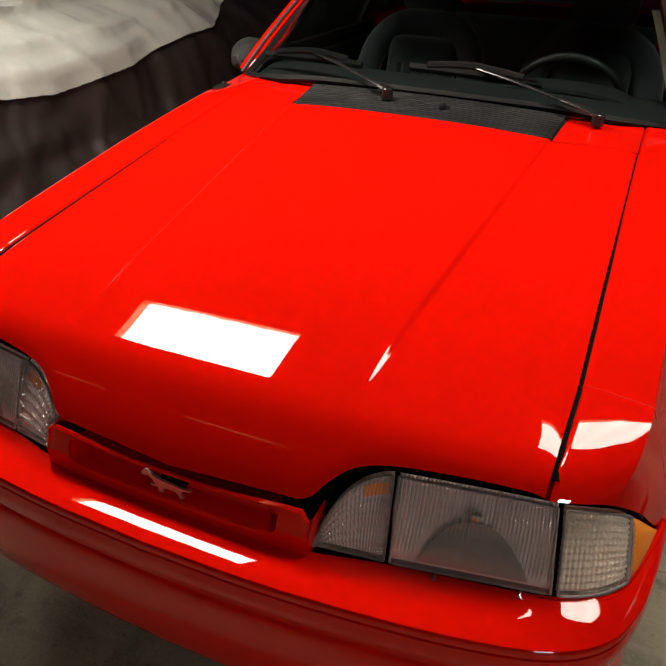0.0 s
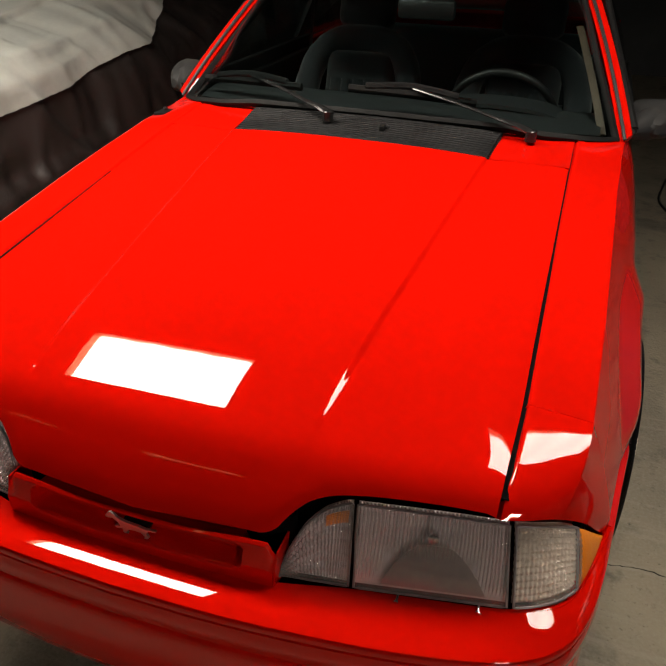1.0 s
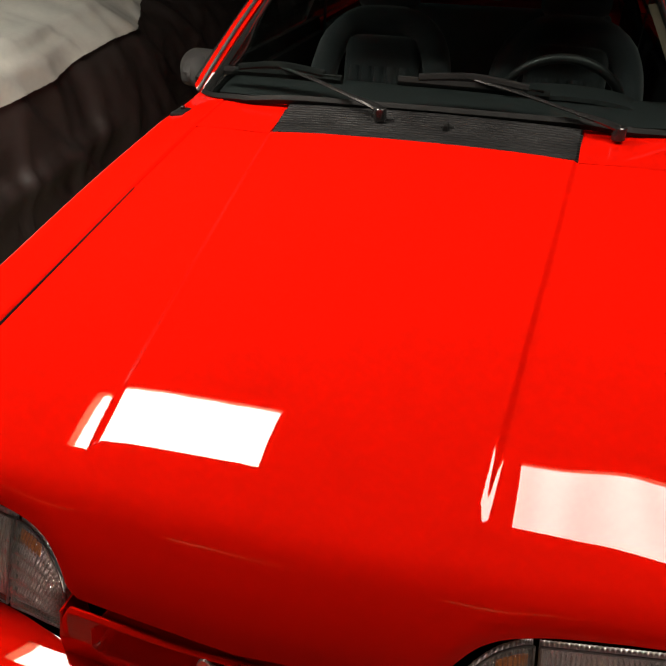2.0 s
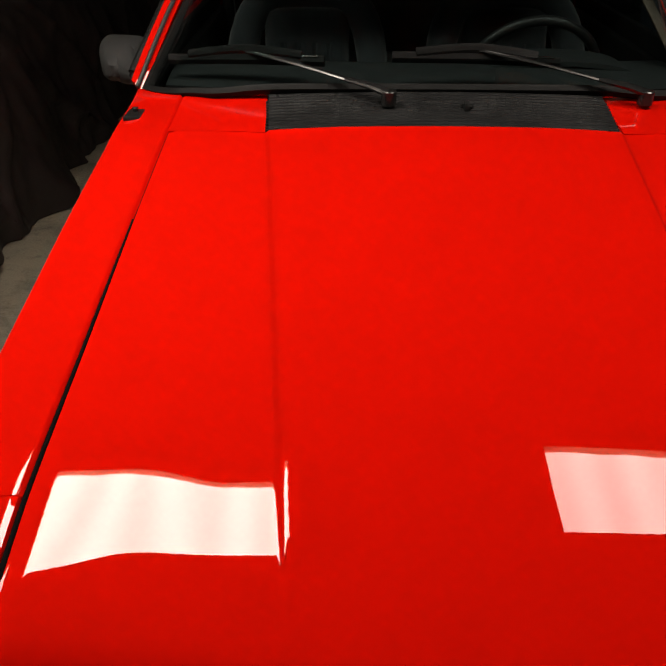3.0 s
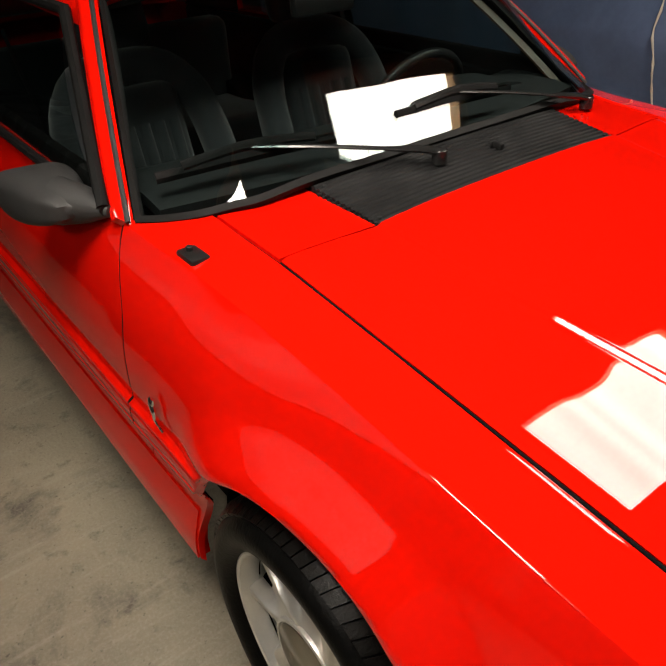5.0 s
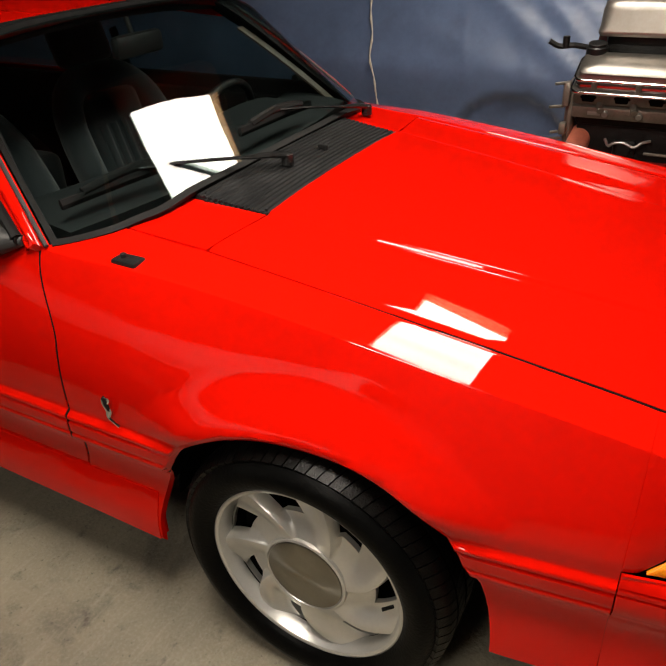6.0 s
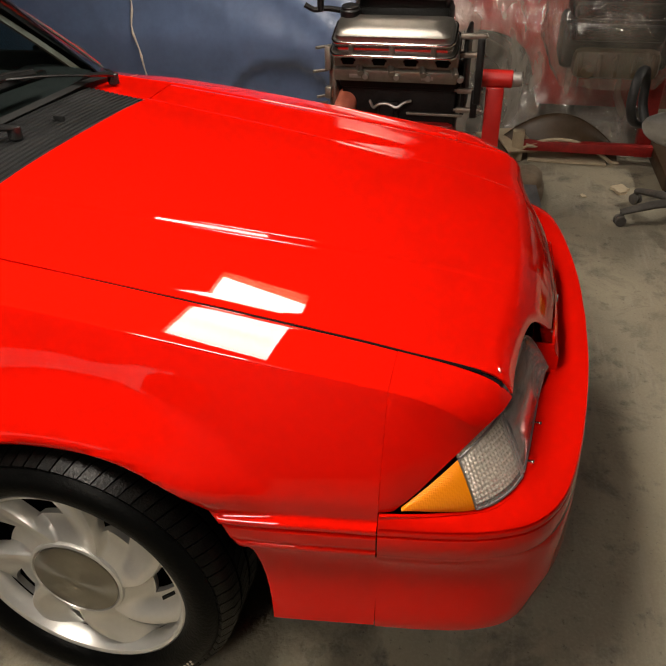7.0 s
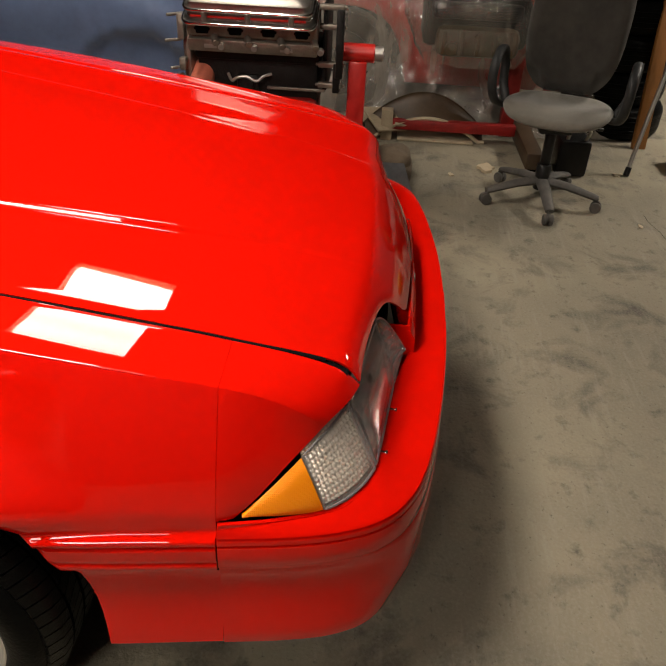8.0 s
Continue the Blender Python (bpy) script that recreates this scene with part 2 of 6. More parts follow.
# ---- mesh helpers ----
class Mesh:
    """Collects vertices and faces, then becomes one mesh."""

    def __init__(self):
        self.v, self.f = [], []

    def add(self, verts, faces, m=None):
        k = len(self.v)
        if m is not None:
            verts = [m @ Vector(q) for q in verts]
        self.v += [tuple(q) for q in verts]
        self.f += [tuple(i + k for i in face) for face in faces]
        return self

    def grid(self, pts, around=False, m=None):
        pts = np.asarray(pts, float)
        a, b = pts.shape[:2]
        faces = [(i * b + j, i * b + (j + 1) % b, (i + 1) * b + (j + 1) % b, (i + 1) * b + j)
                 for i in range(a - 1) for j in range(b if around else b - 1)]
        return self.add(pts.reshape(-1, 3), faces, m)

    def sheet(self, pts, thick):
        """A grid with thickness: the given face outside, a second one inside, and a rim."""
        pts = np.asarray(pts, float)
        a, b = pts.shape[:2]
        du, dv = np.gradient(pts, axis=0), np.gradient(pts, axis=1)
        n = np.cross(du, dv)
        n /= np.maximum(np.linalg.norm(n, axis=-1, keepdims=True), 1e-9)
        inner = pts - n * thick
        q = np.concatenate([pts.reshape(-1, 3), inner.reshape(-1, 3)])
        o, faces = a * b, []
        for i in range(a - 1):
            for j in range(b - 1):
                s = (i * b + j, (i + 1) * b + j, (i + 1) * b + j + 1, i * b + j + 1)
                faces += [s, tuple(o + k for k in reversed(s))]
        rim = [i * b for i in range(a)] + [(a - 1) * b + j for j in range(1, b)] + [i * b + b - 1 for i in range(a - 2, -1, -1)] + list(range(b - 2, 0, -1))
        faces += [(rim[i], o + rim[i], o + rim[(i + 1) % len(rim)], rim[(i + 1) % len(rim)]) for i in range(len(rim))]
        return self.add(q, faces)

    def box(self, size, at=(0, 0, 0), bevel=0.0, m=None, segments=2):
        bm = bmesh.new()
        bmesh.ops.create_cube(bm, size=1)
        bmesh.ops.scale(bm, vec=size, verts=bm.verts)
        if bevel:
            bmesh.ops.bevel(bm, geom=bm.edges[:], offset=min(bevel, min(size) * 0.49), segments=segments, profile=0.5, affect="EDGES")
        bm.verts.index_update()
        w = Matrix.Translation(at) if m is None else m @ Matrix.Translation(at)
        self.add([w @ q.co for q in bm.verts], [[q.index for q in f.verts] for f in bm.faces])
        bm.free()
        return self

    def lathe(self, profile, n=32, m=None):
        """Turns (radius, height) pairs about z."""
        ang = np.linspace(0, 2 * np.pi, n, endpoint=False)
        return self.grid([[(r * np.cos(t), r * np.sin(t), h) for t in ang] for r, h in profile], True, m)

    def rod(self, a, b, r, n=16, r2=None):
        a, b = Vector(a), Vector(b)
        m = Matrix.Translation(a) @ (b - a).to_track_quat("Z", "Y").to_matrix().to_4x4()
        h, r2 = (b - a).length, r if r2 is None else r2
        e = min(r, r2, h) * 0.12
        return self.lathe([(0.0005, 0), (r - e, 0), (r, e), (r2, h - e), (r2 - e, h), (0.0005, h)], n, m)

    def tube(self, path, r, n=10, flat=1.0, up=None):
        """A round or flattened bar along a path; r may be a list."""
        p = np.asarray(path, float)
        t = np.gradient(p, axis=0)
        t /= np.linalg.norm(t, axis=1, keepdims=True)
        ref = np.asarray(up if up is not None else (0, 0, 1), float)
        rows = []
        rr = np.full(len(p), r) if np.isscalar(r) else np.asarray(r)
        for k in range(len(p)):
            s = np.cross(t[k], ref)
            if np.linalg.norm(s) < 1e-4:
                s = np.cross(t[k], (1, 0, 0.01))
            s /= np.linalg.norm(s)
            w = np.cross(s, t[k])
            rows.append([p[k] + rr[k] * (np.cos(a) * s + flat * np.sin(a) * w) for a in np.linspace(0, 2 * np.pi, n, endpoint=False)])
        rows = [[p[0]] * n] + rows + [[p[-1]] * n]
        return self.grid(rows, True)

    def prism(self, outline, depth, m=None):
        """An outline in xy pulled up along z."""
        k = len(outline)
        v = [(x, y, 0) for x, y in outline] + [(x, y, depth) for x, y in outline]
        f = [tuple(range(k - 1, -1, -1)), tuple(range(k, 2 * k))] + [(i, (i + 1) % k, (i + 1) % k + k, i + k) for i in range(k)]
        return self.add(v, f, m)

    def mesh(self, name, sharp=35):
        me = bpy.data.meshes.new(name)
        me.from_pydata(self.v, [], self.f)
        bm = bmesh.new()
        bm.from_mesh(me)
        bmesh.ops.remove_doubles(bm, verts=bm.verts, dist=1e-6)
        bmesh.ops.recalc_face_normals(bm, faces=bm.faces)
        bm.to_mesh(me)
        bm.free()
        me.polygons.foreach_set("use_smooth", [True] * len(me.polygons))
        me.set_sharp_from_angle(angle=radians(sharp))
        return me


def part(name, mesh, mat, parent=None, label="", sharp=35, m=None):
    """ONE mesh object under a thing or under a part."""
    ob = new(name, mesh.mesh(name, sharp))
    ob.data.materials.append(mat)
    if parent is not None:
        ob.parent = parent
        ob.matrix_parent_inverse = parent.matrix_world.inverted() if parent.matrix_world != Matrix.Identity(4) else Matrix.Identity(4)
    if m is not None:
        ob.matrix_basis = m
    return tagged(ob, label)


def thing(name, label, category, at=(0, 0, 0), group=""):
    ob = new(name)
    ob.location = at
    ob.empty_display_size = 0.1
    return tagged(ob, label, category, group)


def solid(name, mesh, mat, label, category, kind="", group="", sharp=35):
    return tagged(part(name, mesh, mat, sharp=sharp), label, category, group, kind)


def curve(points, n, power=False):
    """A smooth line through points: n samples, evenly along it."""
    p = np.asarray(points, float)
    k = len(p)
    q = np.vstack([2 * p[0] - p[1], p, 2 * p[-1] - p[-2]])
    out = []
    for i in range(k - 1):
        a, b, c, d = q[i], q[i + 1], q[i + 2], q[i + 3]
        for s in np.linspace(0, 1, 24, endpoint=False):
            out.append(0.5 * (2 * b + (c - a) * s + (2 * a - 5 * b + 4 * c - d) * s * s + (3 * b - a - 3 * c + d) * s ** 3))
    out = np.array(out + [p[-1]])
    L = np.r_[0, np.cumsum(np.linalg.norm(np.diff(out, axis=0), axis=1))]
    s = np.linspace(0, L[-1], n)
    return np.stack([np.interp(s, L, out[:, j]) for j in range(out.shape[1])], 1)


def smooth(x, a, b):
    u = np.clip((np.asarray(x, float) - a) / (b - a), 0, 1)
    return u * u * (3 - 2 * u)


def mirrored(pts):
    q = np.array(pts, float)
    q[..., 0] *= -1
    return q[::-1]


# ---- the car: front at y = 0, passenger side at -x, wheels on z = 0 ----
car = thing("car", "glossy red two-door sports coupe parked on a concrete floor", "car")


def table(rows):
    a = np.array(rows, float)
    return lambda q: np.interp(q, a[:, 0], a[:, 1])


hood_edge = table([(0.05, 0.568), (0.163, 0.573), (0.333, 0.580), (0.6, 0.582), (0.9, 0.586), (1.257, 0.590), (1.6, 0.595)])
def flowing(rows):
    a = curve(rows, 300)
    return lambda q: np.interp(q, a[:, 0], a[:, 1])


fall = curve([(0, 0.660), (0.010, 0.676), (0.025, 0.699), (0.040, 0.7205), (0.050, 0.7330), (0.060, 0.7450), (0.072, 0.7590), (0.084, 0.7700), (0.094, 0.7768), (0.105, 0.7820), (0.125, 0.7880), (0.15, 0.7945), (0.18, 0.8016), (0.212, 0.8086), (0.25, 0.8160), (0.288, 0.8222),
              (0.42, 0.8410), (0.555, 0.860), (0.855, 0.901), (1.112, 0.934), (1.255, 0.952), (1.6, 0.996)], 700)


nose_line = flowing([(0, 0.045), (0.1, 0.0466), (0.2, 0.0514), (0.3, 0.0594), (0.4, 0.0700), (0.48, 0.0765), (0.55, 0.0795), (0.62, 0.0800)])


def gap(y):
    """Half the open joint beside the bonnet."""
    return 0.0032


def crease_x(y):
    return 0.250 + 0.0985 * y


def hood_z(x, y):
    ax = abs(x)
    d = y - nose_line(ax)
    z = np.interp(d, fall[:, 0], fall[:, 1]) - 0.004 - 0.033 * ax * ax
    z = z + 0.0026 * smooth(ax, 0.35, 0.48) * smooth(y, 0.26, 0.42) + 0.006 * smooth(ax, 0.40, 0.60) * smooth(-y, -0.36, -0.18)
    edge = crease_x(y)
    step = np.clip((edge + 0.007 - ax) / 0.012, 0, 1)
    step = step + 0.12 * np.sin(2 * np.pi * step) * -0.5
    return z + 0.009 * step * smooth(y, 0.08, 0.50) * smooth(-ax, -0.62, -0.2)


# hood
xs = np.unique(np.r_[np.linspace(-1, 1, 81), np.linspace(0.39, 0.67, 120), -np.linspace(0.39, 0.67, 120)])
rise = flowing([(0, 0.001), (0.1, 0.004), (0.2, 0.006), (0.230, 0.0065), (0.25, 0.012), (0.262, 0.021), (0.278, 0.032), (0.30, 0.043), (0.335, 0.0515), (0.40, 0.0575), (0.5, 0.0615), (0.62, 0.0635)])
front_cut = lambda ax: nose_line(ax) + rise(ax)
rows = []
for u in xs:
    col = []
    for t in np.r_[np.linspace(0, 0.12, 16), np.linspace(0.13, 1, 56)]:
        y0, y1 = front_cut(abs(u) * 0.575), 1.240 + 0.017 * smooth(abs(u), 0.60, 1.0)
        y = y0 + (y1 - y0) * t
        x = u * (hood_edge(y) - gap(y) - (0.001 * float(smooth(-y, -1.0, -0.5)) if u < 0 else 0))
        z = hood_z(x, y)
        z -= 0.004 * smooth(-t, -0.006, 0) + 0.004 * smooth(abs(u), 0.985, 1.0)
        col.append((x, y, z))
    rows.append(col)
hood = part("hood", Mesh().sheet(rows, 0.004), RED, car, "red bonnet with two raised creases", 50)


def wing_z(y):
    """Height of the wing beside the bonnet and on to the windscreen."""
    return hood_z(hood_edge(y), min(y, 1.25)) + 0.075 * max(y - 1.25, 0)


# outer side of the body, from the shoulder crease down
def side_profile(y, z, xc, zc, xs_, arch):
    if z >= zc:
        return xc
    u = min((zc - z) / (zc - 0.60), 1)
    x = xc + (xs_ - xc) * (1 - (1 - u) ** (1.22 + 0.9 * smooth(y, 0.9, 1.4)))
    # proud moulding with a rounded upper bead, a groove and a thin lower bead
    x += 0.014 * smooth(z, 0.488, 0.496) * smooth(-z, -0.569, -0.5575)
    x -= 0.006 * smooth(z, 0.541, 0.5440) * smooth(-z, -0.5500, -0.547) + 0.003 * smooth(z, 0.506, 0.5085) * smooth(-z, -0.5145, -0.512)
    # cove below it, running out to the lower lip
    x -= 0.017 * smooth(-z, -0.495, -0.455) - 0.027 * smooth(-z, -0.43, -0.29)
    dy, dz = abs(y - arch) / 0.395, max(z - 0.30, 0) / 0.38
    rho = (dy ** 2.3 + dz ** 2.3) ** (1 / 2.3)
    lip = np.clip((1.27 - rho) / 0.23, 0, 1)
    return x + 0.028 * lip ** 1.2 * smooth(z, 0.53, 0.64)


def arch_low(y, arch, base):
    dy = abs(y - arch) / 0.395
    return np.where(dy < 1, np.maximum(0.30 + 0.38 * np.maximum(1 - dy ** 2.3, 0) ** ((1 + 0.35 * smooth(dy, 0.72, 0.95)) / 2.3), base), base)


LEVELS = np.r_[0, 0.005, 0.012, 0.024, np.linspace(0.045, 0.62, 14), np.linspace(0.64, 0.97, 8)]
FINE = [0.577, 0.572, 0.569, 0.566, 0.563, 0.560, 0.5575, 0.554, 0.551, 0.5495, 0.5475, 0.5455, 0.5435, 0.5415, 0.538, 0.53, 0.52, 0.515, 0.5135, 0.512, 0.5085, 0.507, 0.5055, 0.501, 0.496, 0.492, 0.488, 0.48, 0.47, 0.46, 0.44, 0.42, 0.39, 0.36, 0.33, 0.30, 0.275]


def body_side(ys, xc, zc, xs_, arch, base, top=None, end=None, start=None):
    """Rows from the inner top edge over the shoulder and down the side, columns along y."""
    grid = []
    for kind, k in [("top", w) for w in (top or ())] + [("side", w) for w in LEVELS] + [("low", w) for w in FINE] + [("base", 0)]:
        row = []
        for y in ys:
            cx, cz, lo = float(xc(y)), float(zc(y)), float(arch_low(y, arch, base(y)))
            if kind == "top":
                xi = hood_edge(y) + gap(y)
                x, z = xi + (cx - xi) * k, wing_z(y) * (1 - k) + cz * k + 0.003 * k * (1 - k) - 0.005 * (k == 0) - 0.006 * (1 - smooth(k, 0, 0.045)) * smooth(-y, -1.0, -0.5)
            else:
                z = max({"side": cz - (cz - 0.585) * k, "low": k, "base": lo}[kind], lo)
                x = side_profile(y, z, cx, cz, float(xs_(y)), arch)
            yy = y
            if end is not None:
                yy += (end(x, z) - ys[-1]) * smooth(y, ys[-1] - 0.22, ys[-1])
            if start is not None:
                yy += (start(x, z) - ys[0]) * smooth(-y, -ys[0] - 0.2, -ys[0])
            row.append((x, yy, z))
        grid.append(row)
    return np.array(grid)


def panel(mesh, pts, shift):
    """A pressed panel: the outer grid, an inner one moved by shift, and the rim between them."""
    pts = np.asarray(pts, float)
    a, b = pts.shape[:2]
    mesh.grid(pts).grid(pts + np.array(shift))
    for edge in (pts[0], pts[-1], pts[:, 0], pts[:, -1]):
        mesh.grid(np.stack([edge, edge + np.array(shift)]))
    return mesh


shoulder_x = table([(0.3, 0.690), (0.34, 0.691), (0.6, 0.700), (0.9, 0.706), (1.2, 0.712), (1.4, 0.722), (1.6, 0.738), (2.8, 0.745), (3.6, 0.735), (4.5, 0.67)])
shoulder_z = flowing([(y, wing_z(y) - 0.010 - 0.008 * float(smooth(y, 0.9, 1.4))) for y in (0.28, 0.34, 0.5, 0.7, 0.9, 1.1, 1.3)] + [(1.45, 0.921), (1.6, 0.932), (2.0, 0.944), (2.8, 0.955), (3.6, 0.965), (4.5, 0.95)])
side_x = table([(0.3, 0.750), (0.34, 0.756), (0.5, 0.776), (0.7, 0.795), (0.93, 0.807), (1.25, 0.813), (1.55, 0.817), (2.8, 0.822), (3.6, 0.815), (4.2, 0.795), (4.5, 0.76)])
sill = table([(0.3, 0.300), (0.53, 0.296), (1.3, 0.256), (1.52, 0.265), (2.3, 0.276), (4.5, 0.29)])


def door_cut(x, z):
    return 1.540 + 0.060 * smooth(z, 0.74, 0.93) - 0.102 * smooth(-x, -0.735, -0.595)


ARCH = 0.925
TOP_STEPS = (0, 0.03, 0.07, 0.12, 0.18, 0.3, 0.45, 0.6, 0.8, 0.92, 0.975)
arch_ys = ARCH + 0.395 * np.sin(np.linspace(-np.pi / 2, np.pi / 2, 45))
fender_ys = np.unique(np.r_[np.linspace(0.3415, 0.529, 9), arch_ys, np.linspace(1.321, 1.54, 12)])
fender_pts = body_side(fender_ys, shoulder_x, shoulder_z, side_x, ARCH, sill, TOP_STEPS, door_cut)
for sign in (-1, 1):
    q = fender_pts * (sign, 1, 1)
    part("fender", panel(Mesh(), q, (-sign * 0.012, 0, -0.016)), RED, car, "red front wing over the wheel", 70)

# dark tube that fills the joint in front of the door
for sign in (-1, 1):
    joint = np.array([q for q in fender_pts[:, -1] if q[2] > 0.41]) * (sign, 1, 1) + (-sign * 0.004, 0.0035, 0)
    part("door_seal", Mesh().tube(joint[8:], 0.0045, 6), DARK, car)

# corner panel between the wing and the lamp
seam = body_side(np.array([0.340]), shoulder_x, shoulder_z, side_x, ARCH, sill, TOP_STEPS)[:, 0]
seam_next = body_side(np.array([0.360]), shoulder_x, shoulder_z, side_x, ARCH, sill, TOP_STEPS)[:, 0]
seam_run = np.array([(a - b) / np.linalg.norm(a - b) for a, b in zip(seam, seam_next) if a[2] > 0.588])
seam = np.array([s for s in seam if s[2] > 0.588])
LAMP_TOP = [(0.577, 0.143, 0.737), (0.620, 0.160, 0.730), (0.665, 0.195, 0.710), (0.704, 0.238, 0.673), (0.731, 0.283, 0.622), (0.746, 0.316, 0.590)]
edge = curve(LAMP_TOP, 120)
L_seam = np.r_[0, np.cumsum(np.linalg.norm(np.diff(seam, axis=0), axis=1))]
L_seam /= L_seam[-1]
edge = np.stack([np.interp(L_seam, np.linspace(0, 1, 120), edge[:, j]) for j in range(3)], 1)
corner = []
for s, e, r, q in zip(seam, edge, seam_run, L_seam):
    flat = 0.45 * float(smooth(q, 0.30, 0.65))
    mid = (1 - flat) * (s + r * (0.72 - 0.17 * float(smooth(q, 0.2, 0.5))) * np.linalg.norm(e - s)) + flat * (s + e) / 2
    corner.append([e * (1 - t) ** 2 + 2 * t * (1 - t) * mid + s * t * t for t in np.linspace(0, 1, 20)])
corner = np.array(corner)
beside = np.array([(hood_edge(y) + gap(y), y, wing_z(y) - 0.011) for y in corner[0][:, 1]]) - corner[0]
corner += beside[None] * (1 - smooth(L_seam, 0.0, 0.30))[:, None, None] * (1, 0, 1)
for sign in (-1, 1):
    part("lamp_surround", panel(Mesh(), np.array(corner) * (sign, 1, 1), (-sign * 0.008, 0.012, -0.010)), RED, car, "", 50)


# bumper cover
def weave(points, per=14):
    """A smooth line through points with the same number of samples between each two."""
    p = np.asarray(points, float)
    q = np.vstack([2 * p[0] - p[1], p, 2 * p[-1] - p[-2]])
    out = []
    for i in range(len(p) - 1):
        a, b, c, d = q[i:i + 4]
        for s in np.linspace(0, 1, per, endpoint=False):
            out.append(0.5 * (2 * b + (c - a) * s + (2 * a - 5 * b + 4 * c - d) * s * s + (3 * b - a - 3 * c + d) * s ** 3))
    return np.array(out + [p[-1]])


def both(half):
    left = np.array(half)[::-1] * ((-1, 1, 1) if np.shape(half)[1] == 3 else (-1, 1))
    return np.vstack([left[:-1], half])


OUT = [(0, -0.043), (0.2, -0.037), (0.4, -0.018), (0.55, 0.008), (0.64, 0.038), (0.70, 0.085), (0.735, 0.155), (0.755, 0.24), (0.769, 0.339)]
BASE = [(0, 0.034, 0.572), (0.2, 0.037, 0.571), (0.37, 0.074, 0.569), (0.50, 0.090, 0.577), (0.60, 0.103, 0.585), (0.66, 0.128, 0.585), (0.70, 0.165, 0.583), (0.733, 0.250, 0.584), (0.757, 0.339, 0.588)]
out_line, base_line = both(weave(OUT)), both(weave(BASE))
tang = np.gradient(out_line, axis=0)
tang /= np.linalg.norm(tang, axis=1, keepdims=True)
norm2 = np.stack([tang[:, 1], -tang[:, 0]], 1)
rows = []
crown = curve([(0.0, 0.0), (0.2, 0.0012), (0.48, 0.0029), (0.6, 0.00315), (0.7, 0.0031), (0.8, 0.0026), (0.9, 0.0015), (0.97, 0.0003)], 15)
for t, dz in [(-0.06, -0.02), (-0.03, 0.0)] + [tuple(q) for q in crown]:
    top = np.c_[out_line, np.full(len(out_line), 0.5650)]
    q = base_line * (1 - t) + top * t
    q[:, 2] += dz
    rows.append(q)
chin = smooth(-np.abs(out_line[:, :1]), -0.745, -0.64)
for inset, out, z in [(0.0045, 0.0045, 0.5640), (0.0015, 0.0015, 0.5612), (0, 0, 0.557), (0, 0, 0.5500), (0.005, 0.005, 0.5483), (0.005, 0.005, 0.5460), (0, 0, 0.5440), (-0.003, -0.003, 0.53), (-0.002, -0.003, 0.505),
                      (0.001, -0.001, 0.4985), (0.006, 0.003, 0.4965), (0.006, 0.002, 0.4935), (0.006, -0.001, 0.4905), (0.014, -0.004, 0.475), (0.021, -0.006, 0.45), (0.021, -0.005, 0.42),
                      (0.014, -0.006, 0.39), (0.006, -0.001, 0.36), (0.0, 0.006, 0.334), (-0.003, 0.011, 0.311), (0.0, 0.016, 0.301), (0.012, 0.030, 0.296), (0.09, 0.085, 0.298)]:
    rows.append(np.c_[out_line - norm2 * (inset + (out - inset) * chin), np.full(len(out_line), z)])
bumper = part("bumper_cover", Mesh().sheet(rows, 0.006), RED, car, "red front bumper with a moulded groove", 40)
# black strip added under the bumper: stands for shade and blocks light beneath
part("air_dam", Mesh().sheet([np.c_[out_line - norm2 * inset, np.full(len(out_line), z)] for inset, z in ((0.085, 0.300), (0.090, 0.26), (0.098, 0.215), (0.104, 0.208), (0.125, 0.206))], 0.004), BLACK_PLASTIC, car, "black strip added to deepen the shade under the bumper", 40)

# nose panel with its long recess
panel_half = table([(0.56, 0.2505), (0.60, 0.2515), (0.62, 0.2525), (0.64, 0.254), (0.66, 0.255)])
rows = []
for u in np.linspace(-1, 1, 127):
    col = []
    for z in np.r_[np.linspace(0.560, 0.598, 5), np.linspace(0.600, 0.632, 20), 0.634, 0.636, 0.6375, 0.6380]:
        x = u * panel_half(z)
        y = 0.029 + 0.35 * max(z - 0.605, 0) + 0.16 * x * x * 0.8
        r = max(abs(x) - 0.180, 0) / 0.018
        s = abs(z - 0.6150) / 0.0165
        rho = (r ** 2.5 + s ** 2.5) ** 0.4
        y += 0.034 * smooth(-rho, -1.10, -0.80)
        y += 0.004 * (z > 0.6370)
        lift = max(z - 0.600, 0) / 0.038
        col.append((x, y, z + lift * (0.004 + 0.007 * smooth(abs(x), 0.06, 0.22) - 0.024 * smooth(abs(u), 0.93, 1.0))))
    rows.append(col)
part("nose_panel", Mesh().sheet(rows, 0.004).sheet([[(panel_half(z), 0.040 + 0.35 * max(z - 0.605, 0) + 0.07 * s, z) for s in (0, 0.5, 1)] for z in np.linspace(0.562, 0.637, 8)], 0.003).sheet([[(-panel_half(z), 0.040 + 0.35 * max(z - 0.605, 0) + 0.07 * s, z) for s in (0, 0.5, 1)] for z in np.linspace(0.562, 0.637, 8)], 0.003), RED, car, "red nose panel with a long recessed slot", 60)
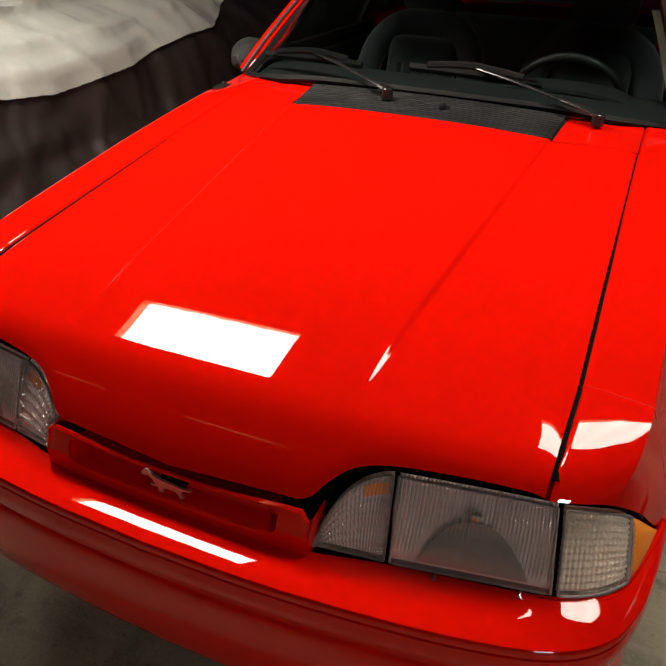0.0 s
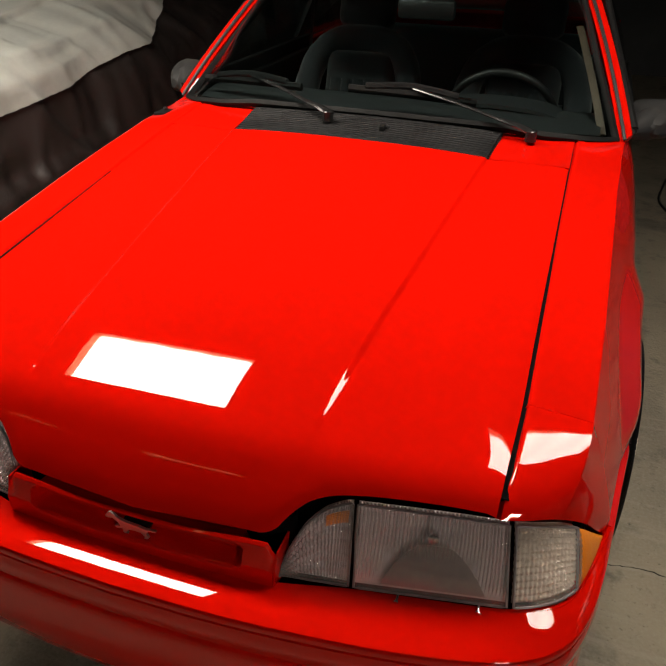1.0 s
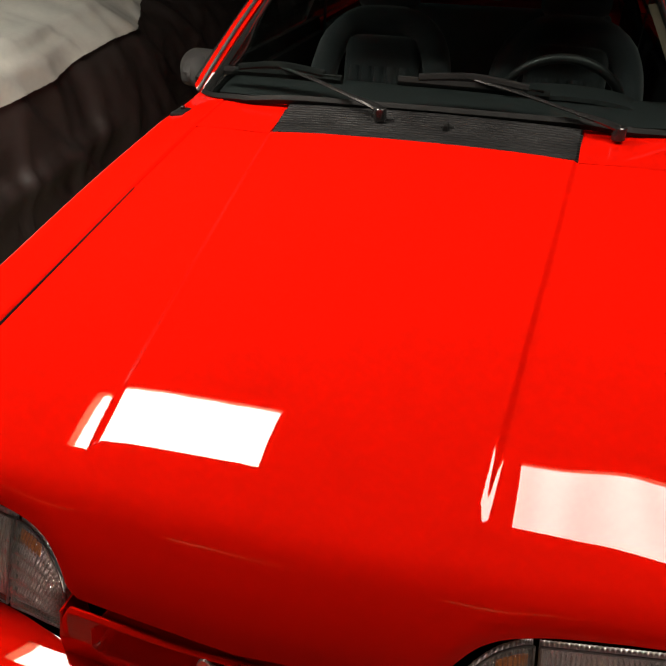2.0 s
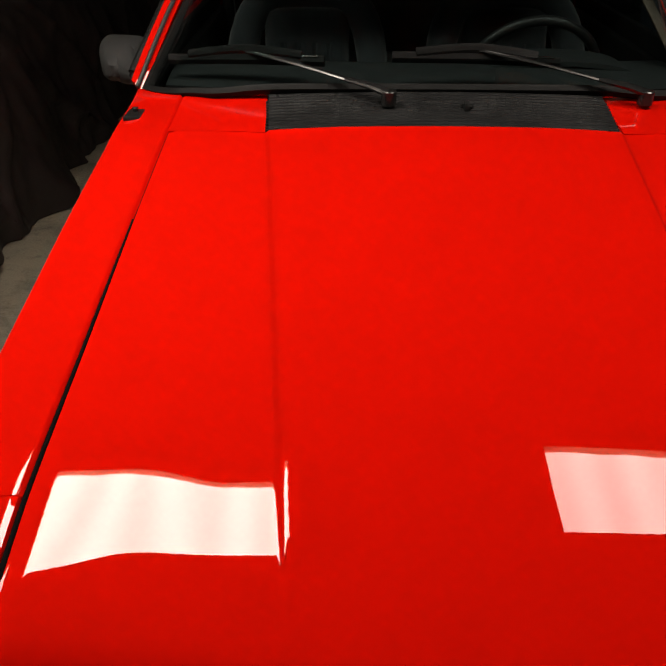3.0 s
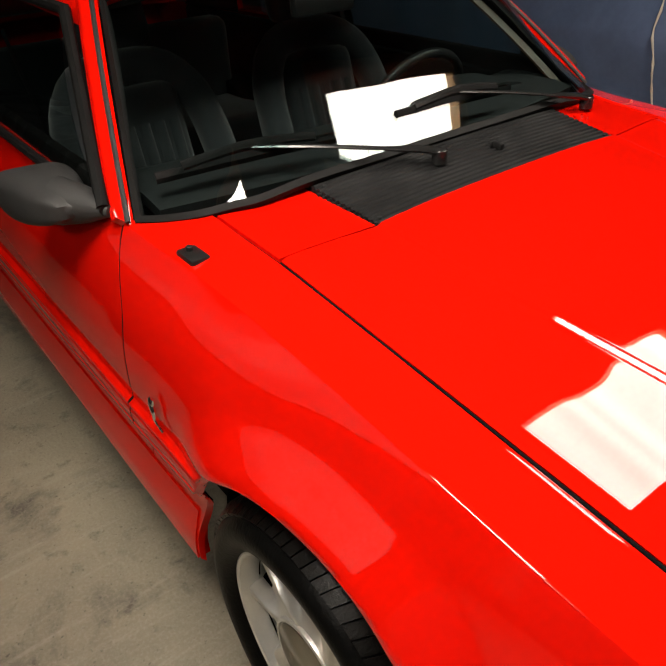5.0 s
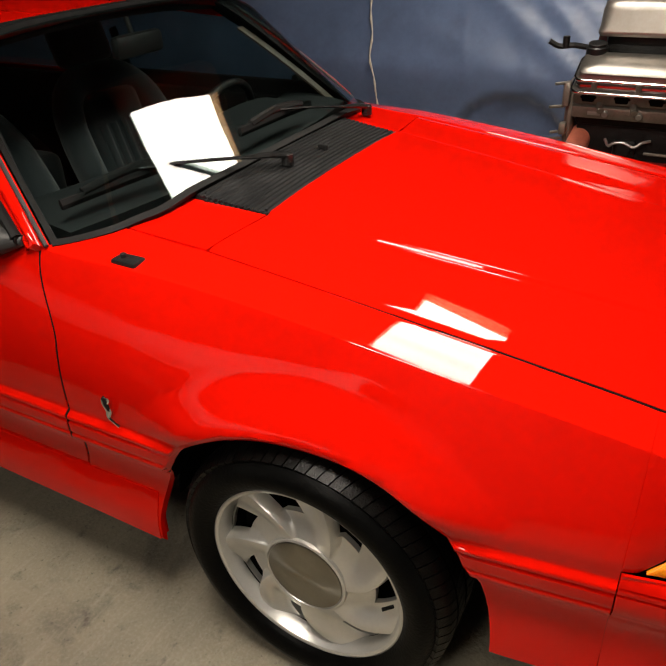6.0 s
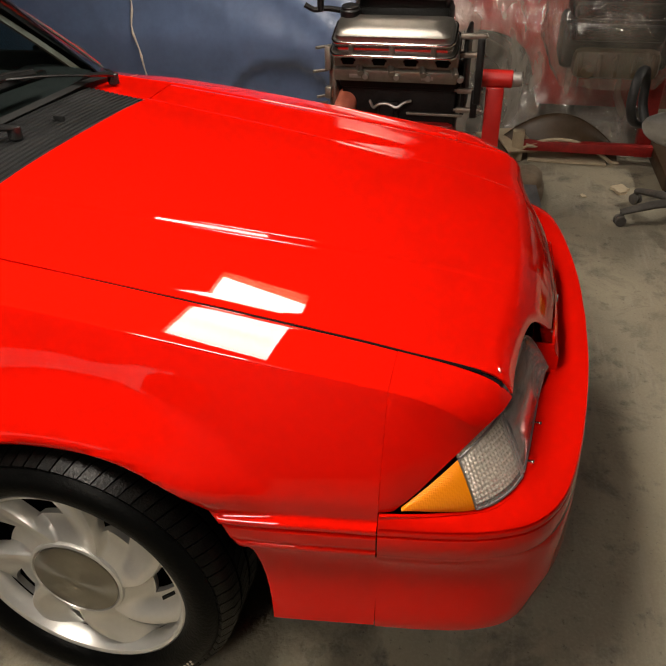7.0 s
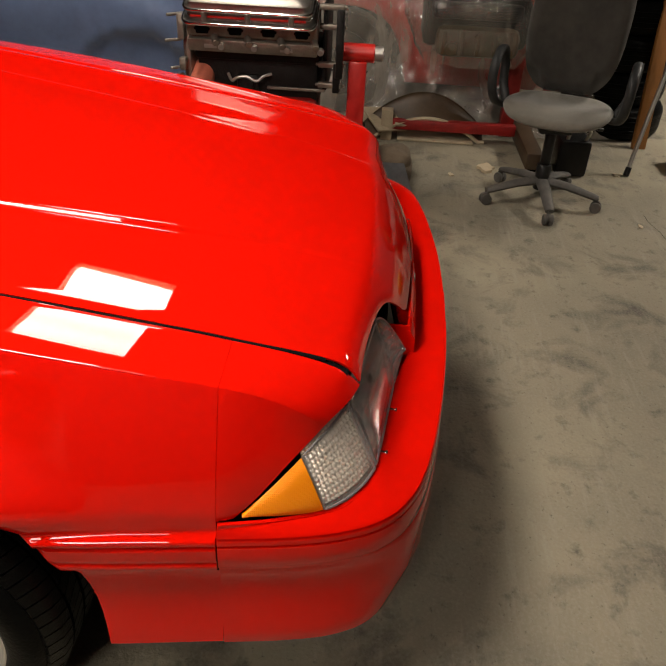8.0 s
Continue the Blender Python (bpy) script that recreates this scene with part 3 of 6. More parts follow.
pony = [(-0.045, 0.012), (-0.044, 0.017), (-0.038, 0.024), (-0.033, 0.026), (-0.029, 0.022), (-0.022, 0.015), (-0.008, 0.0105), (0.006, 0.0095), (0.018, 0.0085), (0.028, 0.0065),
        (0.036, 0.0075), (0.049, 0.0085), (0.049, 0.0055), (0.037, 0.0045), (0.031, 0.0015), (0.030, -0.006), (0.034, -0.012), (0.026, -0.019), (0.024, -0.017), (0.027, -0.011), (0.020, -0.004),
        (0.008, -0.003), (-0.004, -0.005), (-0.008, -0.013), (0.002, -0.018), (-0.001, -0.020), (-0.014, -0.014), (-0.015, -0.006), (-0.026, -0.008), (-0.030, -0.004), (-0.018, -0.001), (-0.024, 0.007), (-0.032, 0.013), (-0.040, 0.011)]
part("nose_badge", Mesh().prism(pony, 0.005, Matrix.Translation((-0.003, 0.041, 0.613)) @ pose(0, 0, 0, 90, 0, 0)), STEEL, car, "small silver badge shape")
part("badge_mount", Mesh().box((0.05, 0.030, 0.010), (0.002, 0.060, 0.614), 0.003), SEAL, car)

part("nose_liner", Mesh().box((0.53, 0.02, 0.12), (0, 0.108, 0.610), 0.004).box((1.16, 0.03, 0.14), (0, 0.190, 0.640), 0.004), DARK, car)

# lamps
PARK_TOP = [(0.254, 0.064, 0.577), (0.262, 0.075, 0.612), (0.282, 0.096, 0.655), (0.310, 0.112, 0.686), (0.338, 0.121, 0.701), (0.354, 0.124, 0.705)]
PARK_LOW = [(0.252, 0.062, 0.573), (0.275, 0.065, 0.573), (0.30, 0.068, 0.573), (0.325, 0.072, 0.573), (0.345, 0.0745, 0.573), (0.364, 0.077, 0.573)]
HEAD_TOP = [(0.362, 0.125, 0.705), (0.44, 0.136, 0.707), (0.52, 0.147, 0.709), (0.590, 0.157, 0.709)]
HEAD_LOW = [(0.373, 0.078, 0.573), (0.45, 0.087, 0.579), (0.53, 0.096, 0.586), (0.608, 0.106, 0.591)]
SIDE_TOP = [(0.601, 0.160, 0.708), (0.640, 0.178, 0.703), (0.672, 0.200, 0.693), (0.698, 0.226, 0.672), (0.722, 0.266, 0.632), (0.740, 0.305, 0.594)]
SIDE_LOW = [(0.618, 0.108, 0.591), (0.655, 0.126, 0.590), (0.690, 0.155, 0.588), (0.714, 0.190, 0.587), (0.730, 0.245, 0.587), (0.741, 0.304, 0.589)]


def lamp_face(top, low, n=24, rows_=14, bulge=0.006, push=0.0, a0=0.0, a1=1.0, s0=0.0, s1=1.0, flute=None):
    """Rows from the upper edge to the lower one; flute(u, s) moulds the face."""
    tp, lw = weave(top, 10), weave(low, 10)
    k = np.linspace(a0, a1, n) * (len(tp) - 1)
    tp = np.stack([np.interp(k, range(len(tp)), tp[:, j]) for j in range(3)], 1)
    lw = np.stack([np.interp(k, range(len(lw)), lw[:, j]) for j in range(3)], 1)
    t = np.gradient(lw, axis=0)
    nrm = np.stack([t[:, 1], -t[:, 0], 0 * t[:, 0]], 1)
    nrm /= np.linalg.norm(nrm, axis=1, keepdims=True)
    out = []
    for s in np.linspace(s0, s1, rows_):
        b = 1 - (2 * s - 1) ** 4
        f = flute(np.linspace(a0, a1, n), s)[:, None] * smooth(s, 0.0, 0.05) * smooth(-s, -1.0, -0.95) if flute else 0
        out.append(tp * (1 - s) + lw * s + nrm * (bulge * b - push + f) + np.array((0, 0, 0.35 * bulge * b)))
    return np.array(out)


def park_flute(u, s):
    return 0.0016 * np.cos(2 * np.pi * 24 * u + 2 * s) + 0.0022 * np.cos(2 * np.pi * 6.5 * s)


def head_flute(u, s):
    upper = 1 - smooth(s, 0.30 + 0.10 * np.sin(5 * u), 0.62)
    side = np.maximum(smooth(u, 0.74, 0.92), smooth(-u, -0.22, -0.08)) * (1 - smooth(s, 0.7, 0.95))
    return 0.0019 * np.cos(2 * np.pi * (40 * u + 1.2 * s * s)) * np.maximum(upper, side) + 0.0012 * np.cos(2 * np.pi * 3.2 * s) * upper


def corner_flute(u, s):
    return 0.0008 * np.cos(2 * np.pi * 26 * u) + 0.0030 * np.abs(np.cos(np.pi * 11.5 * s)) + 0 * u


def dish(u, s, deep):
    return -deep * (1 - np.abs(2 * u - 1) ** 2.4) * (1 - abs(2 * s - 1) ** 2.4)


def lamp_unit(name, label, sign, top, low, back, flute, count, a1=1.0, deep=0.004):
    lens = part(name, Mesh().sheet(flip(lamp_face(top, low, count, 84, a1=a1, flute=flute), sign), 0.003), LENS, car, label, 80)
    lens.visible_shadow = False
    part("reflector", Mesh().sheet(flip(lamp_face(top, low, count, 84, push=0.010, bulge=0.004, a0=0.0, a1=a1, flute=lambda u, s: 1.3 * flute(u + 0.01, s) + dish(u / a1, s, deep)), sign), 0.002), back, lens, "", 80)
    rim = np.vstack([lamp_face(top, low, 30, 2, bulge=0, a1=a1)[0], lamp_face(top, low, 30, 2, bulge=0, a1=a1)[1][::-1]])
    part("lens_rim", Mesh().tube(np.vstack([rim, rim[:1]]) * (sign, 1, 1), 0.0022, 6), SMOKE, lens)
    return lens


def flip(pts, sign):
    return pts if sign > 0 else pts[:, ::-1] * (-1, 1, 1)


for sign in (-1, 1):
    park = lamp_unit("parking_lamp", "clear fluted parking lamp", sign, PARK_TOP, PARK_LOW, REFLECTOR, park_flute, 140)
    part("amber_reflector", Mesh().sheet(flip(lamp_face(PARK_TOP, PARK_LOW, 20, 6, push=0.005, bulge=0.004, a0=0.62, a1=0.93, s0=0.10, s1=0.24), sign), 0.002), AMBER, park, "amber reflector strip", 60)
    head = lamp_unit("headlamp", "rectangular headlamp with a clear fluted lens", sign, HEAD_TOP, HEAD_LOW, REFLECTOR, head_flute, 240, deep=0.018)
    full = lamp_face(HEAD_TOP, HEAD_LOW, 41, 41, push=0.0068, bulge=0.004)
    bowl = []
    for s in np.linspace(0.40, 0.94, 16):
        half = 0.34 * ((s - 0.38) / 0.56) ** 0.45
        line = full[int(round(s * 40))]
        bowl.append([[np.interp(q * 40, range(41), line[:, c]) for c in range(3)] for q in np.linspace(0.52 - half, 0.52 + half, 24)])
    part("reflector_bowl", Mesh().sheet(flip(np.array(bowl), sign), 0.002), SMOKE, head, "", 60)
    c = lamp_face(HEAD_TOP, HEAD_LOW, 11, 11, push=0.004)
    part("bulb", Mesh().rod(c[3][5] * (sign, 1, 1) + (0, -0.001, 0), c[3][5] * (sign, 1, 1) + (0, 0.012, -0.002), 0.009, 16), CHROME, head, "chrome-capped bulb", 60)
    for fx, fz in ((0.444, 0.573), (0.568, 0.582)):
        fy = 0.074 + (fx - 0.444) * 0.13
        part("adjuster_screw", Mesh().rod((sign * fx, fy + 0.012, fz + 0.002), (sign * fx, fy, fz), 0.0022, 10).rod((sign * fx, fy, fz), (sign * fx, fy - 0.003, fz), 0.0042, 10), CHROME, head, "small metal adjuster screw")
    corner_lamp = lamp_unit("corner_lamp", "clear wraparound corner lamp", sign, SIDE_TOP, SIDE_LOW, CORNER, corner_flute, 150, 0.56)
    part("amber_marker", Mesh().sheet(flip(lamp_face(SIDE_TOP, SIDE_LOW, a0=0.572), sign), 0.004), AMBER, corner_lamp, "amber side marker lens", 60)
    back_top = PARK_TOP + HEAD_TOP[1:] + [(0.640, 0.178, 0.706), (0.675, 0.203, 0.698), (0.704, 0.232, 0.674), (0.729, 0.275, 0.628), (0.747, 0.316, 0.590)]
    back_low = PARK_LOW + HEAD_LOW[1:] + SIDE_LOW[1:]
    grow = lambda pts, s: [(x + 0.006 * s * (x > 0.7) - 0.012 * (x < 0.27), y + 0.006, z + 0.030 * s) for x, y, z in pts]
    part("lamp_bezel", Mesh().sheet(flip(lamp_face(grow(back_top, 1), grow(back_low, -0.4), 60, push=0.048, bulge=0.0), sign), 0.004), BLACK_PLASTIC, car, "", 60)

# cowl, with a ribbed black grille between two red panels
rows = []
RIBS = 13
for x in np.linspace(-1, 1, 41):
    col = []
    for t in np.linspace(0, 1, RIBS * 8 + 1):
        hw = 0.371 + 0.015 * t
        y = 1.246 + (0.200 - 0.014 * (1 - x * x)) * t
        z = hood_z(0, 1.246) - 0.007 + 0.13 * (y - 1.246) - 0.013 * x * x + 0.0035 * (1 if (t * RIBS) % 1 < 0.55 and t < 0.97 else 0)
        col.append((x * hw, y, z))
    rows.append(col)
cowl = part("cowl_grille", Mesh().sheet(rows, 0.012), COWL, car, "ribbed black plastic cowl grille", 30)
for k in range(12):
    for sign in (-1, 1):
        y = 1.253 + 0.0145 * k
        part("grille_tooth", Mesh().box((0.010, 0.007, 0.007), (sign * (0.374 + 0.0011 * k), y, hood_z(0.37, 1.246) - 0.016 + 0.13 * (y - 1.246) + 0.002), 0.002), COWL, cowl)
for fx, fy in ((-0.355, 1.262), (0.355, 1.262), (-0.365, 1.425), (0.365, 1.425), (-0.1, 1.432), (0.12, 1.432)):
    part("screw", Mesh().rod((fx, fy, 0.93), (fx, fy, hood_z(0, 1.246) - 0.002 + 0.13 * (fy - 1.246) - 0.095 * fx * fx), 0.005, 10), BLACK_PLASTIC, cowl)
part("washer_nozzle", Mesh().box((0.014, 0.030, 0.018), (0.058, 1.335, hood_z(0, 1.246) + 0.012), 0.004).box((0.03, 0.016, 0.008), (0.060, 1.352, hood_z(0, 1.246) + 0.008), 0.003), BLACK_PLASTIC, cowl, "small black washer nozzle")

WS_LOW = [(0, 1.438, 0.973), (0.2, 1.439, 0.972), (0.385, 1.448, 0.968), (0.50, 1.4527, 0.9573), (0.56, 1.4715, 0.9524), (0.62, 1.4942, 0.946), (0.675, 1.545, 0.936), (0.716, 1.592, 0.931)]
WS_TOP = [(0, 1.990, 1.318), (0.15, 1.991, 1.317), (0.28, 1.992, 1.316), (0.38, 1.994, 1.313), (0.43, 1.997, 1.309), (0.47, 2.001, 1.304), (0.508, 2.009, 1.297), (0.538, 2.020, 1.287)]
ws_low, ws_top = both(weave(WS_LOW)), both(weave(WS_TOP))


crown_v = curve([(0, 0), (0.2, 0.0242), (0.4, 0.0513), (0.58, 0.0791), (0.75, 0.0963), (0.9, 0.0501), (1, 0)], 200)


def ws_at(u, v):
    """A point of the windscreen: u from -1 to 1 across, v from the base to the roof."""
    k = (u + 1) / 2 * (len(ws_low) - 1)
    a = np.array([np.interp(k, range(len(ws_low)), ws_low[:, j]) for j in range(3)])
    b = np.array([np.interp(k, range(len(ws_top)), ws_top[:, j]) for j in range(3)])
    return a + (b - a) * v + np.array((0, -0.55, 0.83)) * np.interp(v, crown_v[:, 0], crown_v[:, 1]) * (1 - abs(u) ** 2.18) * (1 - smooth(abs(u), 0.553, 0.882) * smooth(-v, -0.537, -0.263))


screen = part("windscreen", Mesh().sheet([[ws_at(u, v) for v in np.linspace(0, 1, 25)] for u in np.linspace(-1, 1, 61)], 0.005), WINDSHIELD, car, "raked windscreen with a light tint", 60)
screen.visible_shadow = False
up = np.array((0, -0.006, 0.008))
for u0, u1, v0, v1 in ((-1, 1, -0.015, 0.010), (-1, 1, 0.965, 1.012), (-1.0, -0.965, 0.0, 1.0), (0.965, 1.0, 0.0, 1.0)):
    part("seal", Mesh().sheet([[ws_at(u, v) + up for v in np.linspace(v0, v1, 25 if v1 - v0 > 0.5 else 4)] for u in np.linspace(u0, u1, 61 if u1 - u0 > 0.5 else 4)], 0.016), SEAL, screen, "black rubber windscreen seal", 40)

for sign in (-1, 1):
    rows = []
    for x in np.linspace(0, 1, 12):
        col = []
        for t in np.linspace(0, 1, 14):
            xi, xo = 0.379 + 0.012 * t, hood_edge(1.25 + 0.25 * t) - 0.0015
            xx = xi + (xo - xi) * x
            y0 = 1.246 + 0.015 * smooth(xx, 0.36, 0.59)
            y1 = np.interp(xx, [0.385, 0.594], [1.462, 1.508])
            y = y0 + (y1 - y0) * t
            col.append((xx, y, hood_z(xx, y0) - 0.001 + 0.075 * (y - y0)))
        rows.append(col)
    part("cowl_panel", Mesh().sheet(flip2 := (np.array(rows) if sign > 0 else np.array(rows)[::-1] * (-1, 1, 1)), 0.012), RED, car, "", 50)

# roof, pillars, doors and tail
rail_in = np.array([(0.545, 2.022, 1.288), (0.560, 2.4, 1.312), (0.556, 2.8, 1.312), (0.540, 3.25, 1.285), (0.525, 3.5, 1.24)])
rows = []
for u in np.linspace(-1, 1, 31):
    col = []
    for t in np.linspace(0, 1, 30):
        y = 1.994 + 0.028 * u * u + (3.28 - 1.994 - 0.028 * u * u) * t
        w = np.interp(y, rail_in[:, 1], rail_in[:, 0])
        z = np.interp(y, [1.98, 2.3, 2.7, 3.1, 3.3], [1.322, 1.343, 1.346, 1.325, 1.302]) - 0.034 * u * u - 0.012 * u ** 6
        col.append((u * w, y, z))
    rows.append(col)
part("roof", Mesh().sheet(rows, 0.02), RED, car, "red roof", 50)
for sign in (-1, 1):
    a0, a1 = np.array((0.716, 1.592, 0.931)), np.array((0.540, 2.020, 1.288))
    b0, b1 = np.array((0.740, 1.630, 0.944)), np.array((0.570, 2.062, 1.279))
    rows = []
    for v in np.linspace(-0.02, 1.05, 16):
        p, q = a0 + (a1 - a0) * v, b0 + (b1 - b0) * v
        mid = 0.011 * 4 * v * (1 - v)
        rows.append([p + (q - p) * s + np.array((0.018 * np.sin(np.pi * s) + mid * 0.4, -0.4 * mid, 0.018 * np.sin(np.pi * s) + mid)) for s in np.linspace(0, 1, 9)])
    part("windscreen_pillar", panel(Mesh(), np.array(rows) * (sign, 1, 1), (0, 0.014, -0.016)), RED, car, "", 60)
    inner = np.array([[r[0] + (-0.012, 0.006, -0.010), r[0] * 0.5 + r[8] * 0.5 + (-0.012, 0.020, -0.026), r[8] + (-0.006, 0.02, -0.020)] for r in rows])
    part("drip_moulding", Mesh().tube([r[1] + (0.002, -0.004, 0.004) for r in rows], 0.0055, 8), GREY_PLASTIC, car, "thin grey moulding beside the windscreen").matrix_basis = Matrix.Diagonal((sign, 1, 1, 1))
    part("pillar_trim", Mesh().sheet(inner * (sign, 1, 1), 0.006), DARK, car, "", 60)
    if sign > 0:
        strip = np.array([[r[0] + (-0.030, 0.012, -0.016), r[0] + (-0.052, 0.018, -0.020)] for r in rows[1:12]])
        part("pillar_garnish", Mesh().sheet(strip, 0.008), RUST, car, "tan strip inside the windscreen pillar", 60)
    rows = [[(np.interp(y, rail_in[:, 1], rail_in[:, 0]) + 0.010 + 0.040 * np.sin(np.pi / 2 * s), y, np.interp(y, rail_in[:, 1], rail_in[:, 2]) - 0.005 - 0.05 * s ** 1.5) for s in np.linspace(0, 1, 7)] for y in np.linspace(2.02, 3.3, 20)]
    part("roof_rail", panel(Mesh(), np.array(rows) * (sign, 1, 1), (-sign * 0.03, 0, -0.01)), RED, car, "", 60)
    door_ys = np.linspace(1.546, 2.78, 26)
    q = body_side(door_ys, shoulder_x, shoulder_z, side_x, 9.0, lambda y: 0.395, (), None, lambda x, z: door_cut(0.8, z) + 0.007)
    door = part("door", panel(Mesh(), q * (sign, 1, 1), (-sign * 0.03, 0, 0)), RED, car, "closed red door with a moulded strip", 70)
    # the lowest band under the door is the skirt
    q = body_side(np.linspace(1.325, 2.95, 30), shoulder_x, shoulder_z, side_x, 9.0, sill, ())
    q = q[q[:, 0, 2] < 0.395]
    part("skirt", panel(Mesh(), q * (sign, 1, 1) + (sign * 0.004, 0, 0), (-sign * 0.03, 0, 0)), RED, car, "red side skirt under the door", 50)
    part("door_trim", Mesh().box((0.03, 1.12, 0.10), (sign * 0.713, 2.24, 0.938), 0.012), DARK, door)
    part("skirt_gap", Mesh().box((0.10, 1.36, 0.03), (sign * 0.712, 2.16, 0.395), 0.004), DARK, car)
    ar = 3.478
    qs = np.unique(np.r_[np.linspace(2.788, 3.08, 9), ar + 0.395 * np.sin(np.linspace(-np.pi / 2, np.pi / 2, 33)), np.linspace(3.876, 4.46, 16)])
    q = body_side(qs, shoulder_x, shoulder_z, side_x, ar, sill, ())
    part("rear_wing", panel(Mesh(), q * (sign, 1, 1), (-sign * 0.03, 0, 0)), RED, car, "red rear wing", 50)
    # side glass with its dark frame
    w0, w1 = np.array((0.742, 1.70, 0.955)), np.array((0.605, 2.09, 1.262))
    e0, e1 = np.array((0.748, 2.74, 0.965)), np.array((0.610, 2.74, 1.262))
    pane = [[(w0 + (e0 - w0) * s) * (1 - v) + (w1 + (e1 - w1) * s) * v + np.array((0.02 * 4 * v * (1 - v), 0, 0)) for v in np.linspace(0, 1, 8)] for s in np.linspace(0, 1, 10)]
    pane = part("side_window", Mesh().sheet(np.array(pane) * (sign, 1, 1), 0.004), WINDSHIELD, door, "tinted side window", 60)
    pane.visible_shadow = False
    part("window_frame", Mesh().tube(np.array([w0 + (0.012, -0.055, -0.002), w1 + (0.006, -0.045, 0.004), (0.612, 2.4, 1.272), e1 + (0.004, 0, 0.006)]) * (sign, 1, 1), 0.014, 8).tube(np.array([w0 + (0.01, -0.06, -0.006), e0 + (0.01, 0, -0.006)]) * (sign, 1, 1), 0.012, 8), SEAL, door)
    rear_pane = [[((0.748 - 0.02 * s, 2.83 + 0.75 * s, 0.968), (0.608 - 0.05 * s, 2.83 + 0.45 * s, 1.262 - 0.05 * s))[k] for k in (0, 1)] for s in np.linspace(0, 1, 6)]
    part("quarter_window", Mesh().sheet(np.array(rear_pane) * (sign, 1, 1), 0.004), WINDSHIELD, car)
    part("roof_pillar", Mesh().sheet(np.array([[(0.752, 2.745, 0.965), (0.614, 2.745, 1.265)], [(0.752, 2.83, 0.965), (0.612, 2.83, 1.262)]]) * (sign, 1, 1), 0.02), SEAL, car)
    part("roof_pillar", panel(Mesh(), np.array([[(0.735 - 0.03 * s, 3.56 + 0.5 * s, 0.968), (0.66 - 0.05 * s, 3.45 + 0.3 * s, 1.1), (0.56 - 0.03 * s, 3.27 + 0.1 * s, 1.225 + 0.04 * s)] for s in np.linspace(0, 1, 5)]) * (sign, 1, 1), (-sign * 0.03, 0, 0)), RED, car)
part("rear_hatch", Mesh().sheet([[(u * (0.525 + 0.14 * t), 3.28 + 0.95 * t, 1.300 - 0.30 * t ** 1.2 - 0.03 * u * u) for t in np.linspace(0, 1, 12)] for u in np.linspace(-1, 1, 13)], 0.006), WINDSHIELD, car, "dark glass rear hatch", 60)
part("tail_deck", Mesh().sheet([[(u * (0.70 - 0.04 * t), 4.23 + 0.25 * t, 0.985 - 0.03 * t - 0.02 * u * u) for t in np.linspace(0, 1, 6)] for u in np.linspace(-1, 1, 13)], 0.02), RED, car, "", 50)
part("rear_bumper", Mesh().sheet([[(u * 0.76, 4.53 - 0.07 * u ** 4 - 0.05 * (z - 0.5) ** 2, z) for u in np.linspace(1, -1, 21)] for z in np.linspace(0.95, 0.3, 12)], 0.03), RED, car, "", 50)
part("underbody", Mesh().box((1.16, 1.02, 0.40), (0, 0.70, 0.45), 0.03).box((1.12, 3.1, 0.16), (0, 2.7, 0.32), 0.03).box((1.40, 0.10, 0.5), (0, 1.46, 0.52), 0.02)
     .box((1.30, 0.16, 0.24), (0, 0.24, 0.44), 0.02).box((1.4, 0.5, 0.4), (0, 4.15, 0.55), 0.05), DARK, car, "black underside")
# dark tubes laid in the open joints round the bonnet stand for their shade
for sign in (-1, 1):
    joint = [(sign * (hood_edge(y) - 0.0005), y, wing_z(y) - 0.014) for y in np.linspace(0.165, 1.50, 30)]
    part("gap_seal", Mesh().tube(joint, 0.013, 6, 0.5), DARK, car)
joint = [(-hood_edge(y), y, wing_z(y) - 0.0058) for y in np.linspace(0.20, 0.92, 24)]
part("gap_seal", Mesh().tube(joint, [0.0036 - 0.0016 * k / 23 for k in range(24)], 8), DARK, car)
seam_at = [(x, 1.243 + 0.017 * float(smooth(abs(x), 0.345, 0.575)), hood_z(x, 1.24) - 0.026) for x in np.linspace(-0.58, 0.58, 30)]
part("gap_seal", Mesh().tube(seam_at, 0.014, 6, 0.5), DARK, car)
part("bay_edge", Mesh().box((0.05, 1.25, 0.02), (-0.585, 0.80, 0.0), 0.004, Matrix.Translation((0, 0, 0.815)) @ pose(0, 0, 0, 7.6, 0, 0) @ Matrix.Translation((0, 0, -0.13))), DARK, car)

